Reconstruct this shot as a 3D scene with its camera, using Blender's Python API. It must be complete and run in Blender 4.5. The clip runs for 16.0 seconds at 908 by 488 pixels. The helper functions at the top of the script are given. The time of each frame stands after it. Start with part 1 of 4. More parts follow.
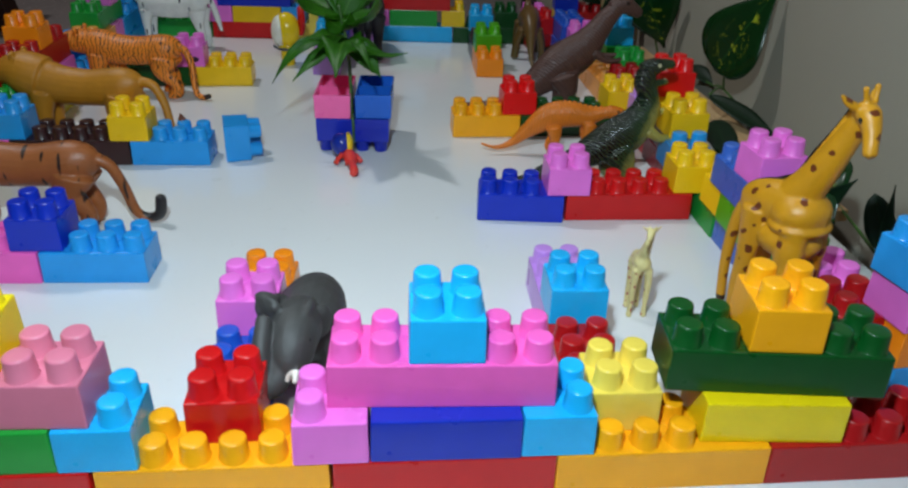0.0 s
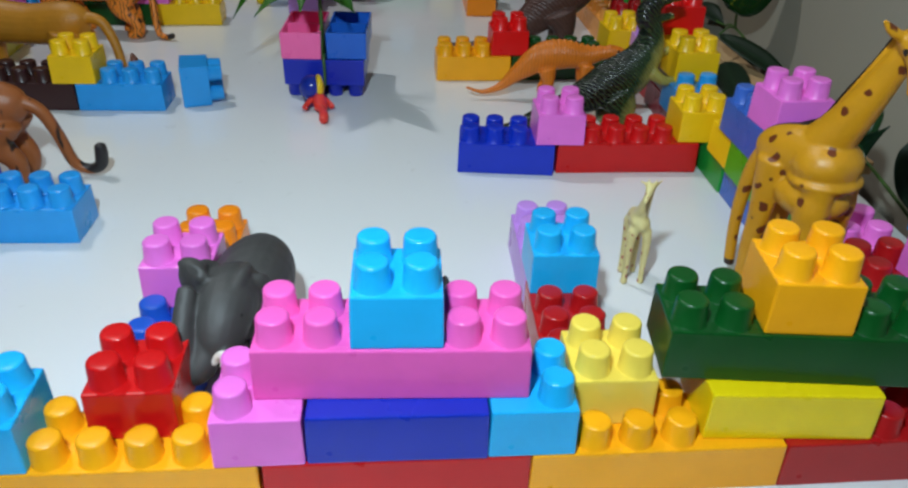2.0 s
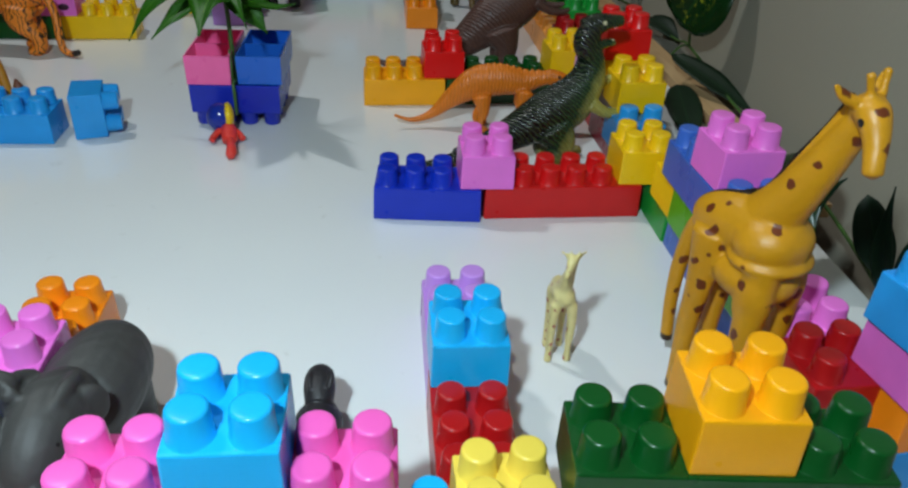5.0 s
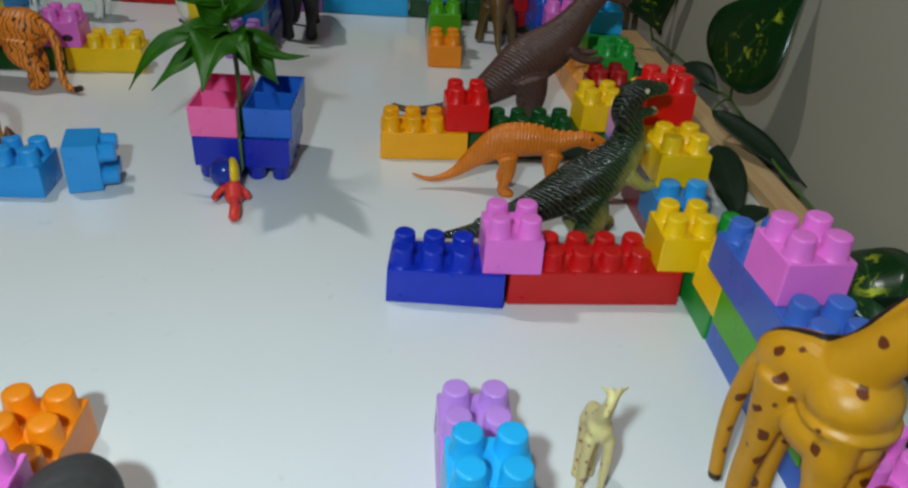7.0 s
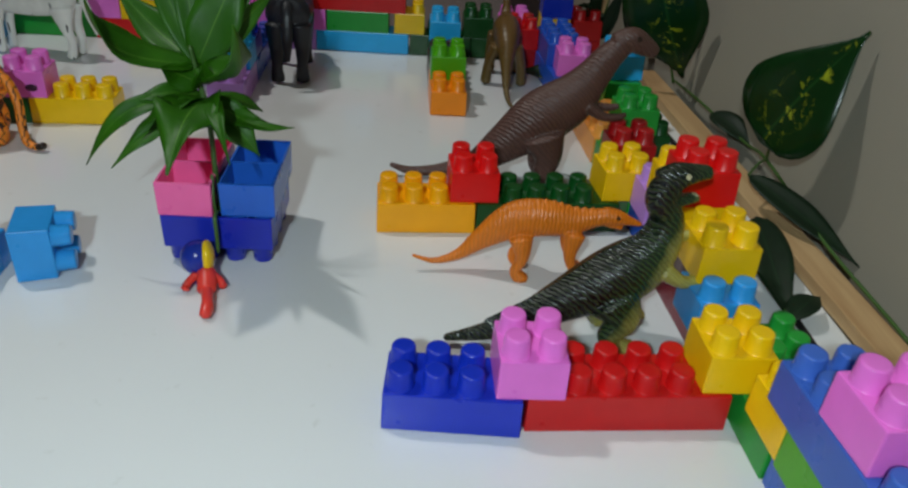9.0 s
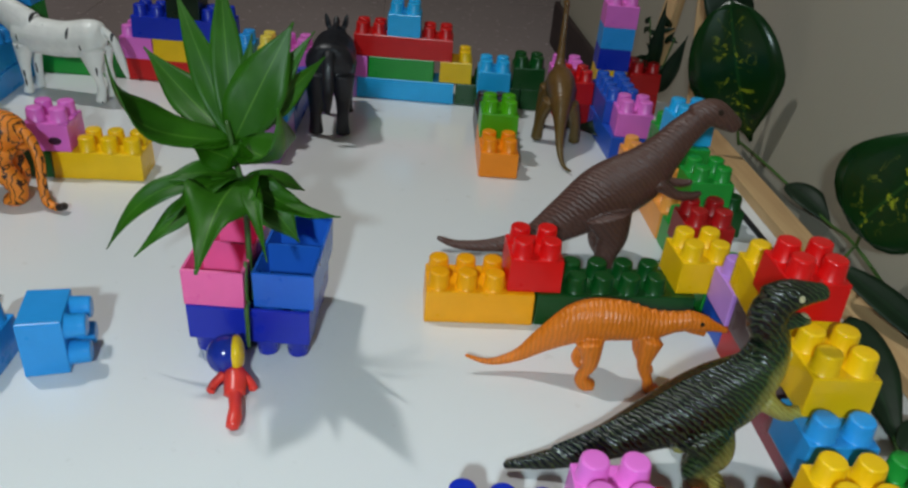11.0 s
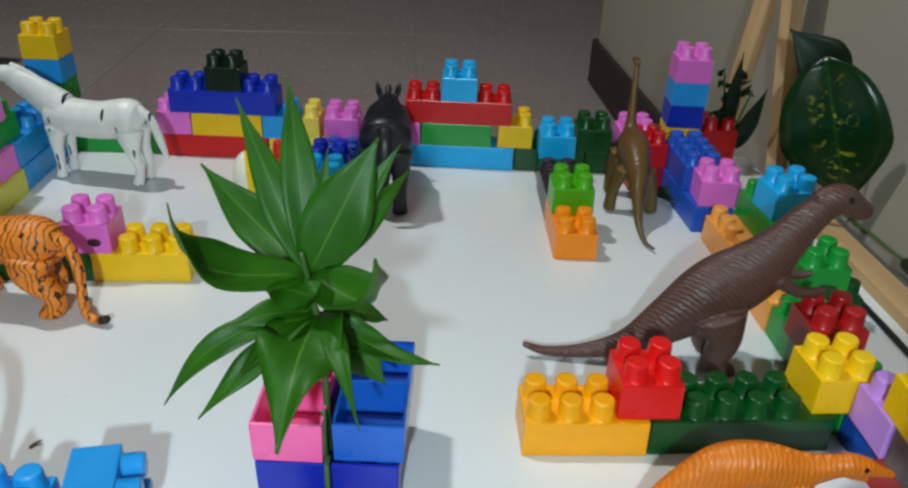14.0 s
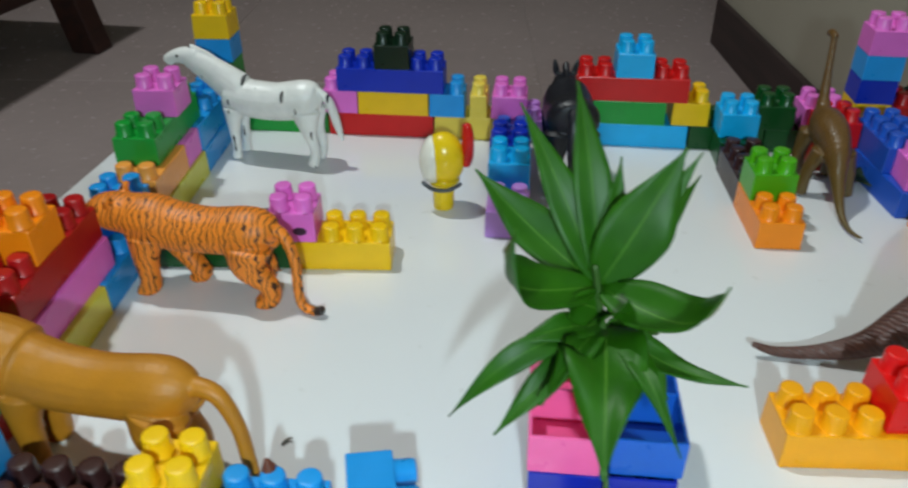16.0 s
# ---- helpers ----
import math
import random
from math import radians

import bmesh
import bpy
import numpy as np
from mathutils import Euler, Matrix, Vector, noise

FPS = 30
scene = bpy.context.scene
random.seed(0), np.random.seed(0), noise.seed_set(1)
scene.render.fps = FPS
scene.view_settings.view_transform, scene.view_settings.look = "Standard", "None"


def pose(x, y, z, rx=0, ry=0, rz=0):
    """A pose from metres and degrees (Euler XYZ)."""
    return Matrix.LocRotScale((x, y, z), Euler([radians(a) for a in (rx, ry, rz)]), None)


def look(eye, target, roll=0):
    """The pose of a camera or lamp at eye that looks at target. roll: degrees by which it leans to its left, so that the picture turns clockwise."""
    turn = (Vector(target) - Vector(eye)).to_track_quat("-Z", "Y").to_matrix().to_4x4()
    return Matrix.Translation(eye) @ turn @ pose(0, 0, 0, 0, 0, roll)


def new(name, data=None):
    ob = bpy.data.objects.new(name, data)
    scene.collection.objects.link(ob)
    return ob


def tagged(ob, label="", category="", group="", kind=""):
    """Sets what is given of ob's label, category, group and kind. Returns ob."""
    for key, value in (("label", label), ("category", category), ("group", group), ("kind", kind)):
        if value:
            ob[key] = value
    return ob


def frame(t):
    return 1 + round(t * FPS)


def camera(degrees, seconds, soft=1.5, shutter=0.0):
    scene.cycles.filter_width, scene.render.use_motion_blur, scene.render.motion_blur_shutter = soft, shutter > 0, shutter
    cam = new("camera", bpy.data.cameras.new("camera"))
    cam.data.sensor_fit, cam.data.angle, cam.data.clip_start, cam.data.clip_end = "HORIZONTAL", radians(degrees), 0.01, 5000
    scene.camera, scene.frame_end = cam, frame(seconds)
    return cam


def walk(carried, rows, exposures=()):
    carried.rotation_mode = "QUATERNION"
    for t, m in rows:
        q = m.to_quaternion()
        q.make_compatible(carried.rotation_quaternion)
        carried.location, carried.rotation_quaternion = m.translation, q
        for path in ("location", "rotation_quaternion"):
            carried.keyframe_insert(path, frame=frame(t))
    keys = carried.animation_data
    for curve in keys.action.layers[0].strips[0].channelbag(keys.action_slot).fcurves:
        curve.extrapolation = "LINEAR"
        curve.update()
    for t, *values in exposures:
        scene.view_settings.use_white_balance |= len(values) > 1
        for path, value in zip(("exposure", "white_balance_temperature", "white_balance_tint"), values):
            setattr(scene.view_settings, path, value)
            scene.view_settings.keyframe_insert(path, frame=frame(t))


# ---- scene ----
cam = camera(60.3, 16.0, soft=2.4, shutter=0.5)
PATH = [
    (0, (0.041, 0.075, 0.266), (0.029, 1.843, -0.669), 2.0),
    (0.5, (0.051, 0.085, 0.262), (0.041, 1.841, -0.695), 2.1),
    (1, (0.054, 0.104, 0.255), (0.053, 1.836, -0.743), 2.4),
    (1.5, (0.054, 0.12, 0.247), (0.037, 1.84, -0.774), 2.0),
    (2, (0.059, 0.131, 0.24), (0.041, 1.838, -0.803), 2.0),
    (2.5, (0.064, 0.144, 0.237), (0.067, 1.852, -0.804), 2.6),
    (3, (0.066, 0.156, 0.23), (0.06, 1.844, -0.842), 2.3),
    (3.5, (0.073, 0.167, 0.233), (0.087, 1.856, -0.839), 2.7),
    (4, (0.085, 0.178, 0.236), (0.133, 1.869, -0.831), 2.9),
    (4.5, (0.094, 0.189, 0.241), (0.145, 1.883, -0.821), 2.7),
    (7, (0.088, 0.263, 0.261), (0.1, 1.964, -0.79), 4.1),
    (7.5, (0.091, 0.285, 0.265), (0.095, 1.993, -0.775), 3.3),
    (8, (0.09, 0.304, 0.264), (0.106, 2.007, -0.784), 3.4),
    (8.5, (0.086, 0.326, 0.265), (0.103, 2.033, -0.777), 3.6),
    (9, (0.081, 0.348, 0.269), (0.092, 2.06, -0.765), 4.2),
    (11.5, (0.049, 0.429, 0.282), (-0.017, 2.165, -0.707), 4.6),
    (12, (0.041, 0.442, 0.288), (-0.049, 2.179, -0.698), 3.3),
    (12.5, (0.033, 0.454, 0.29), (-0.053, 2.198, -0.685), 3.0),
    (13, (0.028, 0.47, 0.29), (-0.054, 2.227, -0.662), 3.1),
    (13.5, (0.019, 0.482, 0.293), (-0.074, 2.242, -0.651), 2.6),
    (14, (0.01, 0.49, 0.291), (-0.096, 2.248, -0.656), 2.4),
    (14.5, (-0.007, 0.494, 0.294), (-0.136, 2.233, -0.687), 2.2),
    (15, (-0.029, 0.498, 0.297), (-0.199, 2.221, -0.704), 1.5),
    (15.5, (-0.054, 0.502, 0.295), (-0.267, 2.201, -0.738), 0.8),
    (16, (-0.088, 0.502, 0.303), (-0.35, 2.185, -0.745), 0.1),
]
walk(cam, [(t, look(eye, target, roll)) for t, eye, target, roll in PATH],
     [(0, -0.28, 6400, 12), (2.5, -0.29, 6450, 12), (4.5, -0.31, 6480, 9), (8.0, -0.32, 6780, 10), (9.2, -0.24, 6800, 11), (12.5, 0.27, 6550, 10), (16, 0.43, 6500, 7)])

# ---------------------------------------------------------------- world and lamps
world = bpy.data.worlds.new("world")
scene.world = world
world.use_nodes = True
world.node_tree.nodes["Background"].inputs[0].default_value = (0.62, 0.66, 0.72, 1)
world.node_tree.nodes["Background"].inputs[1].default_value = 0.012


def area_lamp(name, eye, target, sx, sy, power, colour):
    data = bpy.data.lights.new(name, "AREA")
    data.shape, data.size, data.size_y = "RECTANGLE", sx, sy
    data.energy, data.color = power, colour
    ob = new(name, data)
    ob.matrix_world = look(eye, target)
    return ob


# a tube lamp high on the side of the room
area_lamp("tube_lamp_light", (-0.98, 1.26, 2.30), (-0.02, 0.78, 0), 0.07, 0.14, 22, (0.95, 1.0, 1.0))
# fixed stand-in for the flash that moves with the camera
area_lamp("flash_standin_light", (-0.01, 0.14, 0.43), (0, 0.68, 0), 0.03, 0.03, 3.6, (0.72, 0.92, 1.0))
# broad unseen fill, added to soften the dark shadows
area_lamp("soft_fill_light", (0.10, 0.30, 2.50), (0.10, 0.31, 0), 1.1, 1.1, 1.0, (0.94, 1.0, 1.0))

# ---------------------------------------------------------------- materials
MATS = {}


def lin(c):
    return tuple(((v / 255 + 0.055) / 1.055) ** 2.4 if v > 10 else v / 255 / 12.92 for v in c) + (1,)


def base_mat(name, rough=0.5, metal=0.0):
    m = bpy.data.materials.new(name)
    m.use_nodes = True
    b = m.node_tree.nodes["Principled BSDF"]
    b.inputs["Roughness"].default_value, b.inputs["Metallic"].default_value = rough, metal
    return m, m.node_tree.nodes, m.node_tree.links, b


def mix(nodes, links, fac, a, b, mode="MIX"):
    n = nodes.new("ShaderNodeMix")
    n.data_type, n.blend_type = "RGBA", mode
    for sock, v in ((n.inputs[0], fac), (n.inputs[6], a), (n.inputs[7], b)):
        if isinstance(v, (tuple, float, int)):
            sock.default_value = v
        else:
            links.new(v, sock)
    return n.outputs[2]


def tex_noise(nodes, links, scale, detail=3, rough=0.55, coord="Object", distort=0.0):
    tc = nodes.new("ShaderNodeTexCoord")
    n = nodes.new("ShaderNodeTexNoise")
    n.inputs["Scale"].default_value, n.inputs["Detail"].default_value = scale, detail
    n.inputs["Roughness"].default_value, n.inputs["Distortion"].default_value = rough, distort
    links.new(tc.outputs[coord], n.inputs["Vector"])
    return n


def ramp(nodes, links, src, stops):
    r = nodes.new("ShaderNodeValToRGB")
    while len(r.color_ramp.elements) < len(stops):
        r.color_ramp.elements.new(0.5)
    for e, (p, c) in zip(r.color_ramp.elements, stops):
        e.position, e.color = p, c if len(c) == 4 else (*c, 1)
    links.new(src, r.inputs[0])
    return r.outputs[0]


def bump(nodes, links, b, src, strength, dist):
    n = nodes.new("ShaderNodeBump")
    n.inputs["Strength"].default_value, n.inputs["Distance"].default_value = strength, dist
    links.new(src, n.inputs["Height"])
    links.new(n.outputs[0], b.inputs["Normal"])


def plastic(name, rgb, rough=0.30):
    """Moulded toy plastic: faint clouding of the colour, scuffed gloss, slight waviness."""
    if name in MATS:
        return MATS[name]
    m, nodes, links, b = base_mat(name, rough)
    c = lin(rgb)
    n1 = tex_noise(nodes, links, 55, 3)
    dark = tuple(v * 0.86 for v in c[:3]) + (1,)
    light = tuple(min(1, v * 1.07 + 0.004) for v in c[:3]) + (1,)
    info = nodes.new("ShaderNodeObjectInfo")
    col = mix(nodes, links, n1.outputs[0], dark, light)
    hsv = nodes.new("ShaderNodeHueSaturation")
    mr = nodes.new("ShaderNodeMapRange")
    mr.inputs[3].default_value, mr.inputs[4].default_value = 0.93, 1.06
    links.new(info.outputs["Random"], mr.inputs[0])
    links.new(mr.outputs[0], hsv.inputs["Value"])
    links.new(col, hsv.inputs["Color"])
    links.new(hsv.outputs[0], b.inputs["Base Color"])
    n2 = tex_noise(nodes, links, 36, 3)
    rr = nodes.new("ShaderNodeMapRange")
    rr.inputs[1].default_value, rr.inputs[2].default_value = 0.3, 0.75
    rr.inputs[3].default_value, rr.inputs[4].default_value = rough - 0.05, rough + 0.06
    links.new(n2.outputs[0], rr.inputs[0])
    links.new(rr.outputs[0], b.inputs["Roughness"])
    b.inputs["Specular IOR Level"].default_value = 0.42
    b.inputs["IOR"].default_value = 1.5
    n3 = tex_noise(nodes, links, 38, 2)
    bump(nodes, links, b, n3.outputs[0], 0.14, 0.0009)
    MATS[name] = m
    return m


COLOURS = {
    "amber": (250, 168, 8), "orange": (248, 138, 12), "peach": (245, 160, 70), "red": (205, 16, 18), "scarlet": (225, 14, 14),
    "dark red": (176, 16, 20), "maroon": (120, 34, 48), "magenta": (244, 98, 188), "orchid": (236, 116, 212),
    "rose": (216, 120, 146), "cyan": (20, 174, 238), "sky blue": (32, 150, 226), "royal blue": (10, 46, 182),
    "mid blue": (28, 84, 190), "soft blue": (58, 102, 192), "green": (22, 150, 52), "bright green": (74, 166, 12),
    "dark green": (0, 72, 22), "bottle green": (2, 34, 16), "yellow": (246, 216, 4), "golden yellow": (246, 196, 12),
    "pale yellow": (244, 214, 84), "lime yellow": (214, 210, 70), "lilac": (196, 140, 226), "brown": (52, 26, 26),
    "taupe": (104, 84, 84), "hot pink": (255, 104, 168), "bright blue": (30, 100, 205), "deep blue": (20, 40, 170),
}


def col(name):
    return plastic("plastic " + name, COLOURS[name], 0.30)


def wood_mat(name, a, b_, scale=30):
    if name in MATS:
        return MATS[name]
    m, nodes, links, b = base_mat(name, 0.6)
    tc = nodes.new("ShaderNodeTexCoord")
    mp = nodes.new("ShaderNodeMapping")
    mp.inputs["Scale"].default_value = (scale * 2.2, scale * 0.16, scale * 2.2)
    links.new(tc.outputs["Object"], mp.inputs[0])
    n = nodes.new("ShaderNodeTexNoise")
    n.inputs["Scale"].default_value, n.inputs["Detail"].default_value = 1.4, 6
    n.inputs["Distortion"].default_value = 0.6
    links.new(mp.outputs[0], n.inputs["Vector"])
    links.new(ramp(nodes, links, n.outputs[0], [(0.3, lin(a)), (0.7, lin(b_))]), b.inputs["Base Color"])
    bump(nodes, links, b, n.outputs[0], 0.3, 0.001)
    MATS[name] = m
    return m


def board_mat():
    m, nodes, links, b = base_mat("white laminate", 0.16)
    n = tex_noise(nodes, links, 4, 4)
    n2 = tex_noise(nodes, links, 70, 5)
    c = mix(nodes, links, n.outputs[0], (0.70, 0.72, 0.74, 1), (0.80, 0.80, 0.79, 1))
    specks = ramp(nodes, links, n2.outputs[0], [(0.26, (0.72, 0.70, 0.66)), (0.34, (1, 1, 1))])
    links.new(mix(nodes, links, 0.35, c, specks, "MULTIPLY"), b.inputs["Base Color"])
    n3 = tex_noise(nodes, links, 22, 4)
    links.new(ramp(nodes, links, n3.outputs[0], [(0.3, (0.10, 0.10, 0.10)), (0.75, (0.26, 0.26, 0.26))]), b.inputs["Roughness"])
    n4 = tex_noise(nodes, links, 9, 2)
    bump(nodes, links, b, n4.outputs[0], 0.22, 0.0015)
    return m


def wall_mat(name, rgb):
    m, nodes, links, b = base_mat(name, 0.75)
    n, n2 = tex_noise(nodes, links, 1.6, 5), tex_noise(nodes, links, 160, 3)
    a = lin(rgb)
    links.new(mix(nodes, links, n.outputs[0], tuple(v * 0.86 for v in a[:3]) + (1,), tuple(v * 1.08 for v in a[:3]) + (1,)), b.inputs["Base Color"])
    bump(nodes, links, b, n2.outputs[0], 0.25, 0.0012)
    return m


def tile_mat():
    m, nodes, links, b = base_mat("floor tile", 0.22)
    n, n2 = tex_noise(nodes, links, 2.2, 6, 0.6), tex_noise(nodes, links, 60, 4)
    c = mix(nodes, links, n.outputs[0], (0.24, 0.19, 0.185, 1), (0.36, 0.295, 0.285, 1))
    links.new(mix(nodes, links, 0.06, c, n2.outputs[0], "OVERLAY"), b.inputs["Base Color"])
    links.new(ramp(nodes, links, n2.outputs[0], [(0.3, (0.22, 0.22, 0.22)), (0.7, (0.28, 0.28, 0.28))]), b.inputs["Roughness"])
    return m


# ---------------------------------------------------------------- mesh helpers
def finish(bm, name, material=None, smooth=True):
    me = bpy.data.meshes.new(name)
    bm.normal_update()
    bm.to_mesh(me)
    bm.free()
    if material:
        me.materials.append(material)
    if smooth:
        me.polygons.foreach_set("use_smooth", [True] * len(me.polygons))
    return me


def part(name, bm, material, parent, label="", smooth=True):
    ob = new(name, finish(bm, name, material, smooth) if isinstance(bm, bmesh.types.BMesh) else bm)
    ob.parent = parent
    if label:
        ob["label"] = label
    return ob


def thing(name, label, category, group="", kind="", m=None):
    ob = new(name)
    ob.empty_display_size = 0.01
    tagged(ob, label, category, group, kind)
    if m is not None:
        ob.matrix_world = m
    return ob


def box_bm(x0, y0, z0, x1, y1, z1, r=0.0, seg=2, bm=None):
    bm = bm or bmesh.new()
    made = bmesh.ops.create_cube(bm, size=1)["verts"]
    for v in made:
        v.co = Vector((x0 + (v.co.x + 0.5) * (x1 - x0), y0 + (v.co.y + 0.5) * (y1 - y0), z0 + (v.co.z + 0.5) * (z1 - z0)))
    if r:
        edges = list({e for v in made for e in v.link_edges})
        bmesh.ops.bevel(bm, geom=edges, offset=r, segments=seg, profile=0.6, affect="EDGES")
    return bm


def solid(name, bm, material, label, category, kind="", smooth=False, group=""):
    return tagged(new(name, finish(bm, name, material, smooth)), label, category, group, kind)


# ---------------------------------------------------------------- building blocks
P, H = 0.0167, 0.0218      # stud pitch and body height
SR, SH = 0.0064, 0.0105    # stud radius and height
CACHE = {}


def stud_mesh(colour):
    key = ("stud", colour)
    if key not in CACHE:
        bm, rings, n = bmesh.new(), [], 18
        for r, z in ((SR + 0.0007, 0.0), (SR + 0.0001, 0.0007), (SR - 0.0004, SH - 0.0013), (SR - 0.0006, SH - 0.0006), (SR - 0.0011, SH - 0.00012), (SR - 0.0017, SH), (SR * 0.35, SH + 0.00005)):
            rings.append([bm.verts.new((r * math.cos(2 * math.pi * i / n), r * math.sin(2 * math.pi * i / n), z)) for i in range(n)])
        for a, b in zip(rings, rings[1:]):
            for i in range(n):
                bm.faces.new((a[i], a[(i + 1) % n], b[(i + 1) % n], b[i]))
        bm.faces.new(rings[-1])
        CACHE[key] = finish(bm, "stud", col(colour))
    return CACHE[key]


def body_mesh(nx, ny, colour, hollow=False):
    key = ("body", nx, ny, colour, hollow)
    if key not in CACHE:
        g, w = 0.00025, 0.0016
        bm = bmesh.new()
        wx, wy = nx * P, ny * P
        # outer shell with a slight draft towards the top; the underside is a recess
        def ring(inset, z):
            return [bm.verts.new(p) for p in ((inset, inset, z), (wx - inset, inset, z), (wx - inset, wy - inset, z), (inset, wy - inset, z))]
        loops = [ring(g, 0), ring(g + 0.0004, H)]
        inner = [ring(g + w, 0), ring(g + w + 0.0003, H - w)]
        def band(a, b, flip=False):
            for i in range(4):
                f = (a[i], a[(i + 1) % 4], b[(i + 1) % 4], b[i])
                bm.faces.new(f[::-1] if flip else f)
        band(loops[0], loops[1])
        bm.faces.new(loops[1])
        band(inner[0], inner[1], True)
        bm.faces.new(inner[1][::-1])
        band(loops[0], inner[0], True)
        bm.normal_update()
        edges = [e for e in bm.edges if all(v in loops[1] or v in loops[0] for v in e.verts)]
        bmesh.ops.bevel(bm, geom=edges, offset=0.0009, segments=2, profile=0.6, affect="EDGES")
        if hollow and nx * ny > 4:
            for i in range(2, max(nx, ny), 2):      # cross ribs inside the upturned block
                if ny > nx:
                    box_bm(w, i * P - 0.0007, 0.0012, wx - w, i * P + 0.0007, H - w, bm=bm)
                else:
                    box_bm(i * P - 0.0007, w, 0.0012, i * P + 0.0007, wy - w, H - w, bm=bm)
        CACHE[key] = finish(bm, "body", col(colour), False)
    return CACHE[key]


WHERE = {0: "standing on the white board", 1: "clipped onto the bottom row", 2: "clipped onto the second row", 3: "on top of the wall", 4: "high on the stacked tower", 5: "high on the stacked tower"}
BLOCKS = []


def block(x, y, lvl, nx, ny, colour, yaw=6.0, m=None, hollow=False, where="", group="toy building blocks"):
    """A toy block with its studs. x, y: its front left corner; lvl: rows below it."""
    if m is None:
        jit = 0.5 * math.sin(len(BLOCKS) * 12.9)
        m = pose(x, y, lvl * H, 0, 0, yaw + jit)
    size = f"{min(nx, ny)}x{max(nx, ny)}"
    ob = thing("building_block", f"{colour} plastic {size} toy block {where or WHERE[round(lvl)]}", "toy block", group, m=m)
    part("body", body_mesh(nx, ny, colour, hollow), None, ob)
    sm = stud_mesh(colour)
    for i in range(nx):
        for j in range(ny):
            s = part("stud", sm, None, ob)
            s.location = ((i + 0.5) * P, (j + 0.5) * P, H - 0.0002)
    BLOCKS.append(ob)
    return ob


# ---------------------------------------------------------------- the room
FLOOR_Z = -0.16
WYAW = math.degrees(math.atan(0.13))


def wall_x(y):
    return 0.362 - 0.13 * (y - 0.7)


bm = bmesh.new()
box_bm(-3.2, -2.6, FLOOR_Z - 0.06, 3.4, 4.6, FLOOR_Z - 0.0012, bm=bm)
solid("floor", bm, wall_mat("grout", (142, 132, 128)), "grey grout bed under the floor tiles", "floor", "structure")
floor_ob = bpy.data.objects["floor"]
TILE = 0.60
tm = tile_mat()
tile_me = finish(box_bm(0.0006, 0.0006, -0.008, TILE - 0.0006, TILE - 0.0006, 0, 0.0008, 1), "tile", tm, False)
for i in range(-6, 6):
    for j in range(-4, 8):
        o = part("tile", tile_me, None, floor_ob)
        o.matrix_world = pose(-0.185, 2.12, FLOOR_Z, 0, 0, WYAW) @ pose(i * TILE, (j - 4) * TILE + 0.25, 0)

paint = wall_mat("wall paint", (165, 157, 141))


def room_wall(name, m, sx, sy, sz, material=paint):
    o = solid(name, box_bm(0, 0, 0, sx, sy, sz), material, "plain painted room wall in matt beige", "wall", "structure")
    o.matrix_world = m
    return o


Y_END = 2.06
room_wall("wall_east", pose(wall_x(-2.5), -2.5, FLOOR_Z, 0, 0, WYAW), 0.16, (Y_END + 2.5) / math.cos(radians(WYAW)), 2.7)
room_wall("wall_west", pose(-3.2, -2.6, FLOOR_Z), 0.12, 7.2, 2.7)
room_wall("wall_south", pose(-3.08, -2.6, FLOOR_Z), 3.85, 0.1, 2.7)
room_wall("wall_north", pose(-3.08, 4.5, FLOOR_Z), 6.4, 0.1, 2.7)
room_wall("wall_far_east", pose(3.3, -2.6, FLOOR_Z), 0.1, 7.1, 2.7)
ceil = solid("ceiling", box_bm(-3.2, -2.6, 2.54, 3.4, 4.6, 2.62), wall_mat("ceiling paint", (176, 174, 168)), "plain white painted ceiling", "ceiling", "structure")
dark_skirt = wood_mat("dark skirting", (34, 24, 24), (58, 42, 40), 12)
o = solid("baseboard", box_bm(-0.012, 0, 0, 0, (Y_END + 2.5) / math.cos(radians(WYAW)) + 0.006, 0.085, 0.002, 1), dark_skirt, "dark brown skirting board along the beige wall", "skirting", "structure")
o.matrix_world = pose(wall_x(-2.5), -2.5, FLOOR_Z, 0, 0, WYAW)
o = solid("trim", box_bm(-0.010, -0.001, 0, 0.172, 0.012, 0.085, 0.002, 1), dark_skirt, "dark brown skirting return at the wall's end", "skirting", "structure")
o.matrix_world = pose(wall_x(Y_END), Y_END, FLOOR_Z, 0, 0, WYAW) @ pose(0, 0.002, 0)

# low table with the white board as its top
table = thing("low_table", "low table with a glossy white laminate top", "table", m=pose(0, 0, 0))
tb = bmesh.new()
v0 = [(-0.47, 0.255), (0.36, 0.30), (0.262, 1.262), (-0.50, 1.225)]
lo = [tb.verts.new((x, y, -0.018)) for x, y in v0]
hi = [tb.verts.new((x, y, 0.0)) for x, y in v0]
tb.faces.new(lo[::-1])
tb.faces.new(hi)
for i in range(4):
    tb.faces.new((lo[i], lo[(i + 1) % 4], hi[(i + 1) % 4], hi[i]))
bmesh.ops.bevel(tb, geom=tb.edges[:], offset=0.0015, segments=2, profile=0.6, affect="EDGES")
part("tabletop", tb, board_mat(), table, smooth=False)
legm = wood_mat("table leg wood", (96, 66, 40), (140, 100, 62))
